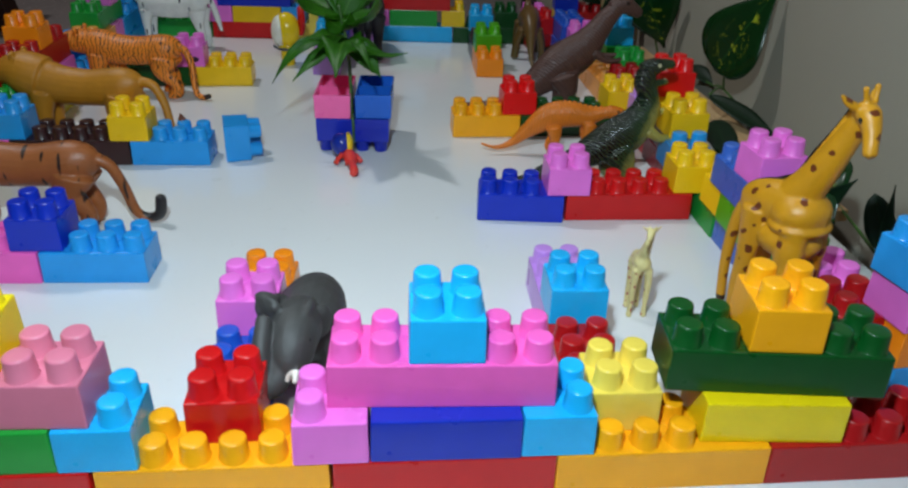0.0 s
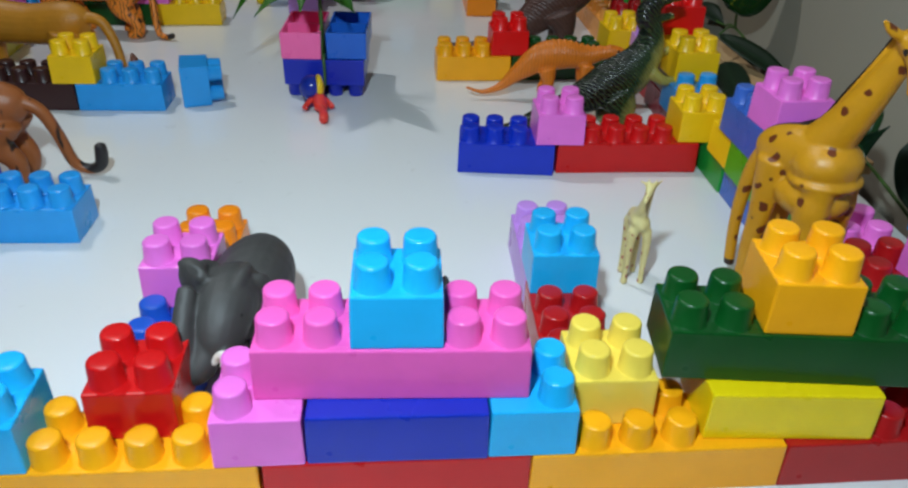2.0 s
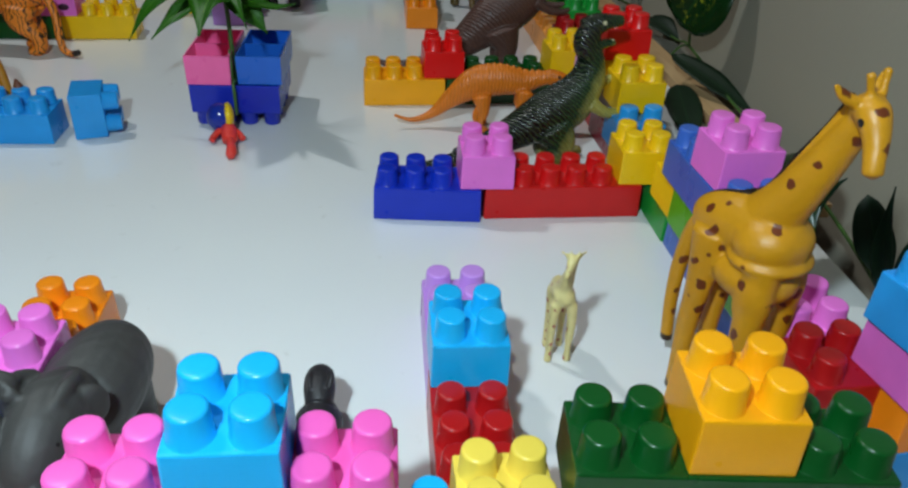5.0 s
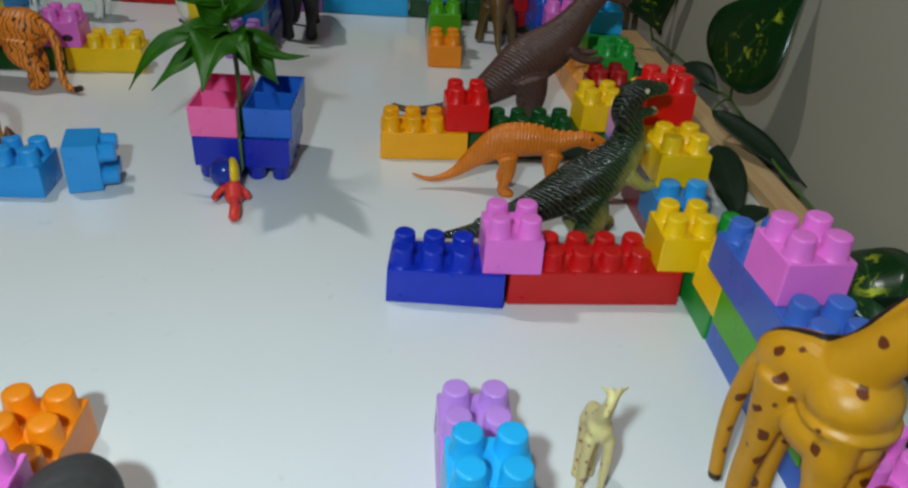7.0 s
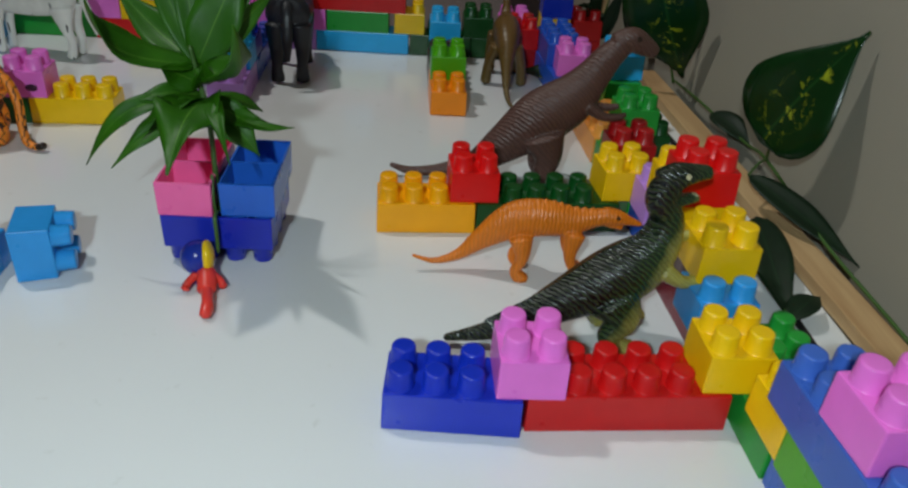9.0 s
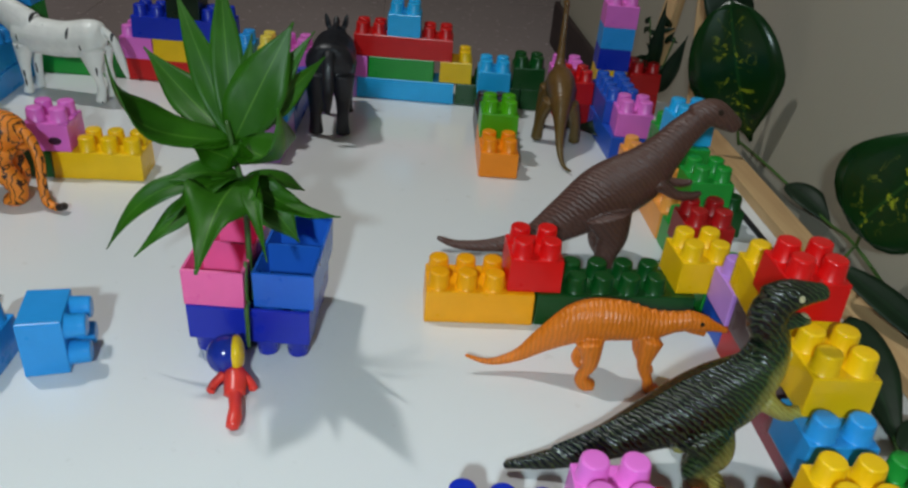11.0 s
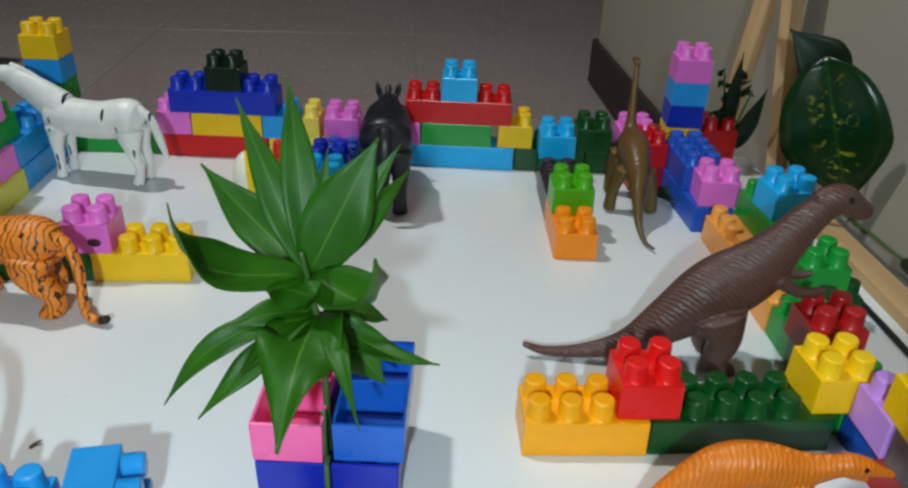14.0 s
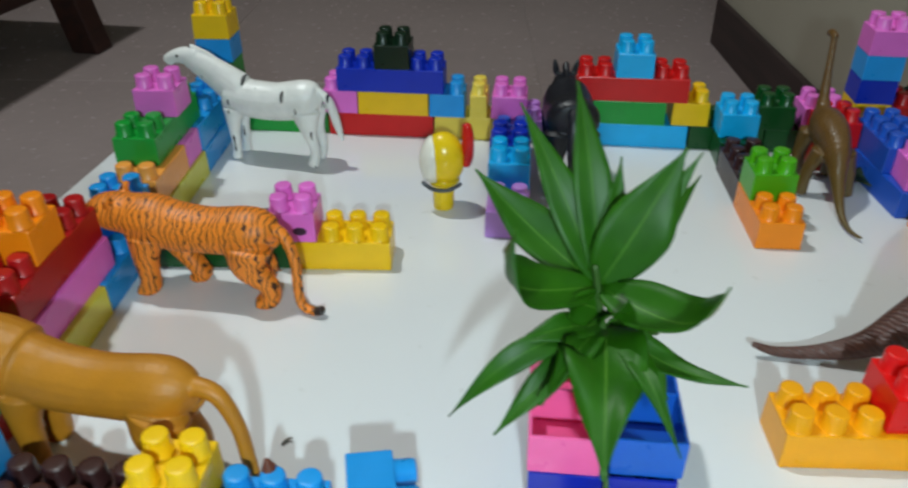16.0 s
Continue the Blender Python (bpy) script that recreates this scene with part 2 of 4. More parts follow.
for x, y in ((-0.42, 0.33), (0.29, 0.36), (0.21, 1.17), (-0.44, 1.15)):
    part("leg", box_bm(x - 0.02, y - 0.02, FLOOR_Z, x + 0.02, y + 0.02, -0.018, 0.002), legm, table, smooth=False)

# ---------------------------------------------------------------- block walls
# front wall, bottom row then upwards
FY = 6.0
block(-0.2105, 0.306, 0, 6, 2, "red", FY)
block(-0.1105, 0.317, 0, 6, 2, "amber", FY)
block(-0.0105, 0.3275, 0, 6, 2, "red", FY)
block(0.0885, 0.338, 0, 6, 2, "amber", FY)
block(0.1875, 0.349, 0, 6, 2, "dark red", FY)
block(-0.190, 0.3090, 1, 4, 2, "green", FY)
block(-0.1240, 0.3160, 1, 2, 2, "cyan", FY)
block(-0.0760, 0.3370, 1, 2, 2, "red", FY)
block(-0.0270, 0.3260, 1, 2, 2, "orchid", FY)
block(0.0060, 0.3300, 1, 4, 2, "royal blue", 5.5)
block(0.0720, 0.3370, 1, 2, 2, "cyan", FY)
block(0.1040, 0.3555, 1, 2, 2, "pale yellow", FY)
block(0.1545, 0.3515, 1, 4, 2, "yellow", 3.0)
block(-0.2080, 0.3120, 2, 6, 2, "rose", 5.0)
block(-0.0135, 0.3390, 2, 6, 2, "magenta", 4.6)
block(0.1370, 0.3605, 2, 6, 2, "dark green", 0.5)
block(-0.1760, 0.3180, 3, 2, 2, "yellow", 5.0)
block(0.0215, 0.3430, 3, 2, 2, "cyan", 5.0)
block(0.1712, 0.3620, 3, 2, 2, "amber", 0.5)
# left gatepost row
block(-0.0840, 0.3700, 0, 2, 4, "mid blue", 3)
block(-0.0880, 0.4380, 0, 2, 4, "orange", 4)
block(-0.0865, 0.4200, 1, 2, 2, "orchid", 4)
# right gatepost row
block(0.0965, 0.3905, 0, 2, 4, "dark red", 4)
block(0.0915, 0.4580, 0, 2, 4, "lilac", 4)
block(0.0930, 0.4440, 1, 2, 2, "cyan", 4)
# corner tower by the front wall
for k, c in enumerate(("sky blue", "orange", "orchid", "sky blue")):
    block(0.2740 - 0.001 * k, 0.4140, k, 2, 2, c, 10 + 2 * k, where="in the corner tower")

# right wall, near part
RY = 6.5
block(0.2400, 0.4330, 0, 2, 2, "dark red", RY)
block(0.2790, 0.4520, 0, 2, 2, "sky blue", RY)
block(0.2450, 0.4695, 0, 2, 4, "soft blue", RY)
block(0.2375, 0.5365, 0, 2, 4, "soft blue", RY)
block(0.2295, 0.6035, 0, 2, 4, "green", RY)
block(0.2410, 0.4595, 1, 2, 2, "orchid", RY)
block(0.2370, 0.4930, 1, 2, 6, "bright green", RY)
block(0.2275, 0.5935, 1, 2, 2, "golden yellow", RY)
block(0.2420, 0.4255, 1, 2, 2, "dark red", RY + 2)
block(0.2350, 0.5110, 2, 2, 6, "soft blue", RY)
block(0.2325, 0.5450, 3, 2, 2, "orchid", RY + 2)
# pen of the green dinosaur: blue and red bars with blocks on them
block(0.0540, 0.6190, 0, 4, 2, "royal blue", -0.5)
block(0.1225, 0.6235, 0, 6, 2, "red", 5.5)
block(0.1070, 0.6205, 1, 2, 2, "orchid", 4)
block(0.2060, 0.6345, 1, 2, 2, "golden yellow", 4)
# right wall, middle part
block(0.2215, 0.6700, 0, 2, 6, "maroon", RY)
block(0.2120, 0.7705, 0, 2, 2, "red", RY)
block(0.2085, 0.8035, 0, 2, 2, "mid blue", RY)
block(0.2562, 0.6640, 0, 1, 2, "green", RY)
block(0.2110, 0.6770, 1, 2, 2, "sky blue", RY)
block(0.2150, 0.7300, 1, 2, 4, "taupe", RY)
block(0.2060, 0.7965, 1, 2, 2, "lilac", RY)
block(0.2125, 0.6965, 2, 2, 2, "golden yellow", RY + 1)
block(0.2100, 0.7440, 2, 2, 4, "golden yellow", RY - 3)
block(0.2085, 0.7420, 3, 2, 2, "scarlet", RY)
# pen of the brown dinosaur
block(0.0310, 0.8010, 0, 4, 2, "amber", 7)
block(0.0975, 0.8095, 0, 6, 2, "dark green", 9)
block(0.0790, 0.8100, 1, 2, 2, "scarlet", 7)
block(0.1830, 0.8270, 1, 2, 2, "golden yellow", 9)
# right wall, far part
block(0.2040, 0.8370, 0, 2, 6, "green", RY)
block(0.1915, 0.9375, 0, 2, 4, "peach", RY)
block(0.1840, 1.0040, 0, 2, 4, "peach", RY)
block(0.1700, 1.0800, 0, 2, 6, "mid blue", RY + 2)
block(0.1950, 0.8740, 1, 2, 2, "dark red", RY)
block(0.2120, 0.9480, 1, 2, 2, "green", RY)
block(0.2250, 0.9480, 0, 2, 2, "dark green", RY)
block(0.2080, 1.0110, 1, 2, 4, "green", RY)
block(0.2080, 1.0110, 0, 2, 4, "lime yellow", RY)
block(0.2090, 1.0180, 2, 2, 2, "cyan", RY + 4)
block(0.1725, 1.0840, 1, 2, 2, "orchid", 2)
block(0.1645, 1.1140, 0.999, 2, 4, "mid blue", RY, where="clipped onto the bottom row")
# far tower on the right
for k, c in enumerate(("dark red", "golden yellow", "royal blue", "sky blue", "orchid")):
    block(0.1635 + 0.0003 * k, 1.2120, k, 2, 2, c, 2, where="in the stacked tower")
block(0.2000, 1.2080, 0, 2, 2, "dark red", 8)
block(0.1995, 1.2085, 1, 2, 2, "dark red", 8)

# back wall, left castle
BY = 3.2
block(-0.4135, 1.1640, 0, 6, 2, "green", BY)
block(-0.3125, 1.1690, 0, 6, 2, "red", BY)
block(-0.2120, 1.1745, 0, 4, 2, "pale yellow", BY)
block(-0.3170, 1.1685, 1, 2, 2, "orchid", BY)
block(-0.2835, 1.1700, 1, 4, 2, "golden yellow", BY)
block(-0.2165, 1.1735, 1, 2, 2, "sky blue", BY)
block(-0.3025, 1.1690, 2, 6, 2, "royal blue", BY)
block(-0.2670, 1.1720, 3, 2, 2, "bottle green", BY)
block(-0.1790, 1.1755, 1, 1, 2, "pale yellow", BY)
# back wall, right castle
block(-0.1450, 1.1770, 0, 4, 2, "lilac", BY)
block(-0.0790, 1.1820, 0, 6, 2, "cyan", BY)
block(0.0220, 1.1880, 0, 4, 2, "dark green", BY)
block(0.0885, 1.1915, 0, 4, 2, "dark green", BY)
block(-0.1590, 1.1770, 1, 2, 2, "orchid", BY)
block(-0.1010, 1.1800, 1, 2, 2, "orchid", BY)
block(-0.0675, 1.1825, 1, 4, 2, "green", BY)
block(0.0045, 1.1880, 1, 2, 2, "golden yellow", BY)
block(-0.0830, 1.1820, 2, 6, 2, "red", BY)
block(-0.0495, 1.1835, 3, 2, 2, "cyan", BY)
block(0.0440, 1.1660, 1, 2, 2, "cyan", BY)
block(0.0440, 1.1545, 0, 2, 2, "dark green", BY)
block(0.0790, 1.1900, 1, 2, 2, "dark green", BY)
block(0.1180, 1.1920, 1, 2, 2, "orchid", BY)
block(0.1270, 1.1580, 0, 2, 2, "dark red", 8)
block(0.1265, 1.1585, 1, 2, 2, "red", 8)
# dividers in front of the back wall
block(0.0545, 1.0165, 0, 2, 4, "orange", 5)
block(0.0490, 1.0830, 0, 2, 4, "brown", 5)
block(0.0520, 1.0500, 1, 2, 2, "bright green", 5)
block(-0.1430, 1.0010, 0, 2, 4, "lilac", 4)
block(-0.1475, 1.0680, 0, 2, 6, "mid blue", 4)
block(-0.1460, 1.0380, 1, 2, 2, "cyan", 4)
block(-0.1490, 1.0720, 1, 2, 2, "royal blue", 4)

# left pens
block(-0.2920, 0.4960, 0, 4, 2, "magenta", 5)
block(-0.2255, 0.5020, 0, 4, 2, "sky blue", 5)
block(-0.2430, 0.5030, 1, 2, 2, "royal blue", 5)
block(-0.3450, 0.6930, 0, 6, 2, "brown", 5)
block(-0.2450, 0.7015, 0, 4, 2, "sky blue", 5)
block(-0.2610, 0.7000, 1, 2, 2, "golden yellow", 5)
block(-0.3640, 0.6930, 1, 2, 2, "sky blue", 5)
block(-0.4110, 0.6880, 0, 4, 2, "magenta", 5)
block(-0.3665, 0.9250, 0, 6, 2, "dark green", 7)
block(-0.2675, 0.9375, 0, 4, 2, "golden yellow", 7)
marked = block(-0.2850, 0.9360, 1, 2, 2, "orchid", 7)
bm = bmesh.new()
bmesh.ops.create_uvsphere(bm, u_segments=14, v_segments=8, radius=0.0042)
for v in bm.verts:
    v.co = Vector((v.co.x * 1.15 + 0.0225, v.co.y * 0.14 + 0.0003, v.co.z * 0.75 + 0.0085))
part("stain", bm, plastic("ink stain", (52, 12, 44), 0.5), marked, "dark ink stain")
# a block lying on its side, studs pointing along the board
block(0, 0, 0, 2, 2, "sky blue", m=pose(-0.1665, 0.7150, 0.0334, 0, 0, 18) @ pose(0, 0, 0, 0, 90, 0), where="lying on its side")

# left wall
LY = 6.5
for x, y, lvl, n, c in ((-0.3700, 0.5000, 0, 6, "soft blue"), (-0.3815, 0.6000, 0, 6, "green"), (-0.3900, 0.7000, 0, 6, "red"),
                        (-0.3930, 0.8000, 0, 4, "lime yellow"), (-0.4010, 0.8670, 0, 4, "sky blue"), (-0.4080, 0.9340, 0, 4, "lime yellow"),
                        (-0.4160, 1.0010, 0, 4, "lime yellow"), (-0.4240, 1.0680, 0, 6, "sky blue"),
                        (-0.3700, 0.5000, 1, 6, "magenta"), (-0.3800, 0.6000, 1, 6, "golden yellow"), (-0.3850, 0.6900, 1, 6, "green"), (-0.3960, 0.7910, 1, 6, "orchid"), (-0.4130, 0.9300, 1, 2, "sky blue"),
                        (-0.4130, 0.9650, 1, 4, "peach"), (-0.4215, 1.0320, 1, 2, "orchid"), (-0.4250, 1.0660, 1, 6, "sky blue"),
                        (-0.3980, 0.7900, 2, 6, "dark red"), (-0.4220, 0.9900, 2, 6, "green")):
    block(x, y, lvl, 2, n, c, LY)
block(-0.4030, 0.8190, 3, 2, 2, "orange", LY, where="on the red side wall")
block(-0.4060, 0.7400, 2, 2, 2, "red", LY)
block(-0.4240, 1.0330, 3, 2, 2, "orchid", LY)
for k, c in enumerate(("green", "sky blue", "golden yellow")):
    block(-0.4330, 1.1650, 2 + k, 2, 2, c, 6, where="in the stacked tower")
block(-0.4340, 1.1660, 1, 2, 2, "green", 6)

# studs that another block covers sit inside its hollow underside: leave them out
bpy.context.view_layer.update()
foot = []
for ob in BLOCKS:
    bodies = [c for c in ob.children if c.name.startswith("body")]
    xs = [v[0] for v in bodies[0].bound_box]
    ys = [v[1] for v in bodies[0].bound_box]
    foot.append((ob, ob.matrix_world.inverted(), max(xs), max(ys), ob.matrix_world.translation.z))
for ob in BLOCKS:
    for s in [c for c in ob.children if c.name.startswith("stud")]:
        at = ob.matrix_world @ s.location
        for other, inv, wx, wy, oz in foot:
            if other is ob or abs(oz - (ob.matrix_world.translation.z + H)) > 0.004:
                continue
            q = inv @ at
            e = 0.0035
            if -e < q.x < wx + e and -e < q.y < wy + e:
                bpy.data.objects.remove(s)
                break

# ---------------------------------------------------------------- flower pot of upturned blocks
def upturned(x, y, ztop, nx, ny, colour, yaw=0, where="upside down in the flower pot"):
    c, s = math.cos(radians(yaw)), math.sin(radians(yaw))
    px, py = x - s * ny * P, y + c * ny * P
    return block(0, 0, 0, nx, ny, colour, m=pose(px, py, ztop, 180, 0, yaw), hollow=True, where=where, group="flower pot blocks")


Z1, Z2 = SH - 0.0002 + H, SH - 0.0002 + 2 * H
upturned(-0.0930, 0.7490, Z1, 4, 2, "deep blue", 3)
upturned(-0.0950, 0.7830, Z1, 4, 2, "deep blue", 3)
upturned(-0.0940, 0.7490, Z2, 2, 4, "hot pink", 3)
upturned(-0.0575, 0.7530, Z2, 2, 4, "bright blue", 3)


# ---------------------------------------------------------------- organic shapes
def catmull(pts, sub):
    out = []
    for i in range(len(pts) - 1):
        p0, p1, p2, p3 = pts[max(i - 1, 0)], pts[i], pts[i + 1], pts[min(i + 2, len(pts) - 1)]
        for k in range(sub):
            t = k / sub
            out.append([0.5 * (2 * b + (c - a) * t + (2 * a - 5 * b + 4 * c - d) * t * t + (3 * b - a - 3 * c + d) * t ** 3) for a, b, c, d in zip(p0, p1, p2, p3)])
    out.append(list(pts[-1]))
    return out


def tube(bm, pts, scale=0.001, n=22, sub=6):
    """A limb lofted along points (x, y, z, side radius, other radius)."""
    pts = catmull([list(p) for p in pts], sub)
    rings = []
    for i, p in enumerate(pts):
        a, b = pts[max(i - 1, 0)], pts[min(i + 1, len(pts) - 1)]
        t = Vector((b[0] - a[0], b[1] - a[1], b[2] - a[2])).normalized()
        ref = Vector((0, 1, 0)) if abs(t.y) < 0.85 else Vector((1, 0, 0))
        side = (ref - t * t.dot(ref)).normalized()
        up = side.cross(t)
        c = Vector(p[:3])
        ra, rb = max(p[3], 0.3), max(p[4], 0.3)
        rings.append([bm.verts.new((c + side * ra * math.cos(2 * math.pi * k / n) + up * rb * math.sin(2 * math.pi * k / n)) * scale) for k in range(n)])
    for a, b in zip(rings, rings[1:]):
        for k in range(n):
            bm.faces.new((a[k], a[(k + 1) % n], b[(k + 1) % n], b[k]))
    for ring, p, q, flip in ((rings[0], pts[0], pts[1], True), (rings[-1], pts[-1], pts[-2], False)):
        d = (Vector(p[:3]) - Vector(q[:3])).normalized() * min(p[3], p[4]) * 0.6
        tip = bm.verts.new((Vector(p[:3]) + d) * scale)
        for k in range(n):
            f = (ring[k], ring[(k + 1) % n], tip)
            bm.faces.new(f[::-1] if flip else f)


def blob(bm, centre, radii, turn=(0, 0, 0), scale=0.001):
    made = bmesh.ops.create_uvsphere(bm, u_segments=24, v_segments=14, radius=1)["verts"]
    m = Matrix.Translation(Vector(centre) * scale) @ Euler([radians(a) for a in turn]).to_matrix().to_4x4() @ Matrix.Diagonal((*[r * scale for r in radii], 1))
    for v in made:
        v.co = m @ v.co


def figure(name, tubes, blobs, material, label, m, voxel=0.0008, smooth=8, category="toy animal"):
    """A moulded toy animal: limbs fused into one skin."""
    bm = bmesh.new()
    for t in tubes:
        tube(bm, t)
    for b in blobs:
        blob(bm, *b)
    bmesh.ops.recalc_face_normals(bm, faces=bm.faces[:])
    ob = tagged(new(name, finish(bm, name, material)), label, category, "toy animals")
    r = ob.modifiers.new("fuse", "REMESH")
    r.mode, r.voxel_size, r.use_smooth_shade = "VOXEL", voxel, True
    s = ob.modifiers.new("soften", "SMOOTH")
    s.factor, s.iterations = 0.5, smooth
    ob.matrix_world = m
    return ob


def both(t):
    return [t, [(x, -y, z, a, b) for x, y, z, a, b in t]]


# ---------------------------------------------------------------- animal skins
def skin(name, base, second=None, rough=0.42, spots=(), pattern=None, relief=0.0, wrinkle=None, mane=None, ridge_colour=None):
    """Painted toy rubber. base: colour; second: (colour, low, high, x part, z part) towards the belly; pattern: (kind, colour, scale);
    spots: (centre mm, radius mm, colour) of painted eyes, hooves and tufts."""
    m, nodes, links, b = base_mat(name, rough)
    c = lin(base)
    n1 = tex_noise(nodes, links, 90, 4)
    colour = mix(nodes, links, n1.outputs[0], tuple(v * 0.80 for v in c[:3]) + (1,), tuple(min(1, v * 1.14) for v in c[:3]) + (1,))
    tc = nodes.new("ShaderNodeTexCoord")
    sep = nodes.new("ShaderNodeSeparateXYZ")
    links.new(tc.outputs["Object"], sep.inputs[0])
    if second:
        mr = nodes.new("ShaderNodeMapRange")
        mr.inputs[1].default_value, mr.inputs[2].default_value = second[1] * 0.001, second[2] * 0.001
        ad = nodes.new("ShaderNodeMath")
        ad.operation = "MULTIPLY_ADD"
        links.new(n1.outputs[0], ad.inputs[0])
        ad.inputs[1].default_value = 0.012
        dot = nodes.new("ShaderNodeVectorMath")
        dot.operation = "DOT_PRODUCT"
        links.new(tc.outputs["Object"], dot.inputs[0])
        dot.inputs[1].default_value = (second[3], 0, second[4])
        links.new(dot.outputs["Value"], ad.inputs[2])
        links.new(ad.outputs[0], mr.inputs[0])
        if len(second) > 5:
            under = ramp(nodes, links, mr.outputs[0], [(0.08, lin(second[0])), (0.5, lin(second[5])), (1.0, lin(second[5]))])
            upper = ramp(nodes, links, mr.outputs[0], [(0.5, (0, 0, 0)), (1.0, (1, 1, 1))])
            colour = mix(nodes, links, upper, under, colour)
        else:
            colour = mix(nodes, links, mr.outputs[0], lin(second[0]), colour)
    if pattern:
        kind, pc, sc = pattern
        if kind == "stripes":
            w = nodes.new("ShaderNodeTexWave")
            w.bands_direction = "X"
            w.inputs["Scale"].default_value, w.inputs["Distortion"].default_value = sc, 7.5
            w.inputs["Detail"].default_value, w.inputs["Detail Scale"].default_value = 2.5, 1.6
            links.new(tc.outputs["Object"], w.inputs["Vector"])
            f = ramp(nodes, links, w.outputs["Fac"], [(0.07, (1, 1, 1)), (0.14, (0, 0, 0))])
        elif kind in ("few", "faint"):
            w = nodes.new("ShaderNodeTexWave")
            w.bands_direction = "X"
            w.inputs["Scale"].default_value, w.inputs["Distortion"].default_value = sc, 1.2
            w.inputs["Detail"].default_value = 1.0
            links.new(tc.outputs["Object"], w.inputs["Vector"])
            n5 = tex_noise(nodes, links, 60, 1)
            mm = nodes.new("ShaderNodeMath")
            mm.operation = "ADD"
            links.new(w.outputs["Fac"], mm.inputs[0])
            links.new(n5.outputs[0], mm.inputs[1])
            f = ramp(nodes, links, mm.outputs[0], [(0.42 if kind == "few" else 0.365, (1, 1, 1)), (0.48 if kind == "few" else 0.385, (0, 0, 0))])
        else:
            v = nodes.new("ShaderNodeTexVoronoi")
            v.inputs["Scale"].default_value, v.inputs["Randomness"].default_value = sc, 0.75
            n6 = tex_noise(nodes, links, 150, 2)
            off = nodes.new("ShaderNodeVectorMath")
            off.operation = "MULTIPLY_ADD"
            links.new(n6.outputs["Color"], off.inputs[0])
            off.inputs[1].default_value = (0.005, 0.005, 0.005)
            links.new(tc.outputs["Object"], off.inputs[2])
            links.new(off.outputs[0], v.inputs["Vector"])
            f = ramp(nodes, links, v.outputs["Distance"], [(0.23, (1, 1, 1)), (0.28, (0, 0, 0))])
        colour = mix(nodes, links, f, colour, lin(pc))
    for centre, radius, sc in spots:
        d = nodes.new("ShaderNodeVectorMath")
        d.operation = "DISTANCE"
        links.new(tc.outputs["Object"], d.inputs[0])
        d.inputs[1].default_value = [v * 0.001 for v in centre]
        cmp_ = nodes.new("ShaderNodeMath")
        cmp_.operation = "LESS_THAN"
        links.new(d.outputs["Value"], cmp_.inputs[0])
        cmp_.inputs[1].default_value = radius * 0.001
        colour = mix(nodes, links, cmp_.outputs[0], colour, lin(sc))
    if mane:      # dark line painted down the crest: half width, lowest z, x at z = 90, slope
        def calc(op, a, c_, d_=None):
            n = nodes.new("ShaderNodeMath")
            n.operation = op
            for k, v in enumerate((a, c_, d_)):
                if v is None:
                    continue
                if isinstance(v, (int, float)):
                    n.inputs[k].default_value = v
                else:
                    links.new(v, n.inputs[k])
            return n.outputs[0]
        near = calc("LESS_THAN", calc("ABSOLUTE", sep.outputs[1], None), mane[0] * 0.001)
        high = calc("GREATER_THAN", sep.outputs[2], mane[1] * 0.001)
        edge = calc("MULTIPLY_ADD", calc("SUBTRACT", sep.outputs[2], 0.090), mane[3], mane[2] * 0.001)
        behind = calc("LESS_THAN", sep.outputs[0], edge)
        colour = mix(nodes, links, calc("MULTIPLY", calc("MULTIPLY", near, high), behind), colour, lin((30, 20, 14)))
    if not wrinkle:
        links.new(colour, b.inputs["Base Color"])
    else:
        w = nodes.new("ShaderNodeTexWave")
        w.bands_direction = "DIAGONAL" if wrinkle[1] else "X"
        w.inputs["Scale"].default_value, w.inputs["Distortion"].default_value = wrinkle[0], 4.5
        w.inputs["Detail"].default_value, w.inputs["Detail Scale"].default_value = 3, 2
        links.new(tc.outputs["Object"], w.inputs["Vector"])
        height = w.outputs["Fac"]
        bump(nodes, links, b, height, wrinkle[2], 0.0011)
        groove_tone = ramp(nodes, links, height, [(0.1, (0.45, 0.45, 0.45)), (0.6, (1, 1, 1))])      # colour darker in the grooves
        if ridge_colour:      # paler colour mixed in along the ridges
            crest = ramp(nodes, links, height, [(0.74, (0, 0, 0)), (0.98, (0.22, 0.22, 0.22))])
            colour = mix(nodes, links, crest, colour, lin(ridge_colour))
        links.new(mix(nodes, links, min(0.9, wrinkle[2]), colour, groove_tone, "MULTIPLY"), b.inputs["Base Color"])
    if not wrinkle:
        n2 = tex_noise(nodes, links, 130, 5)
        bump(nodes, links, b, n2.outputs[0], 0.5 + relief, 0.0012)
    return m


EYE_BLACK = (12, 10, 10)

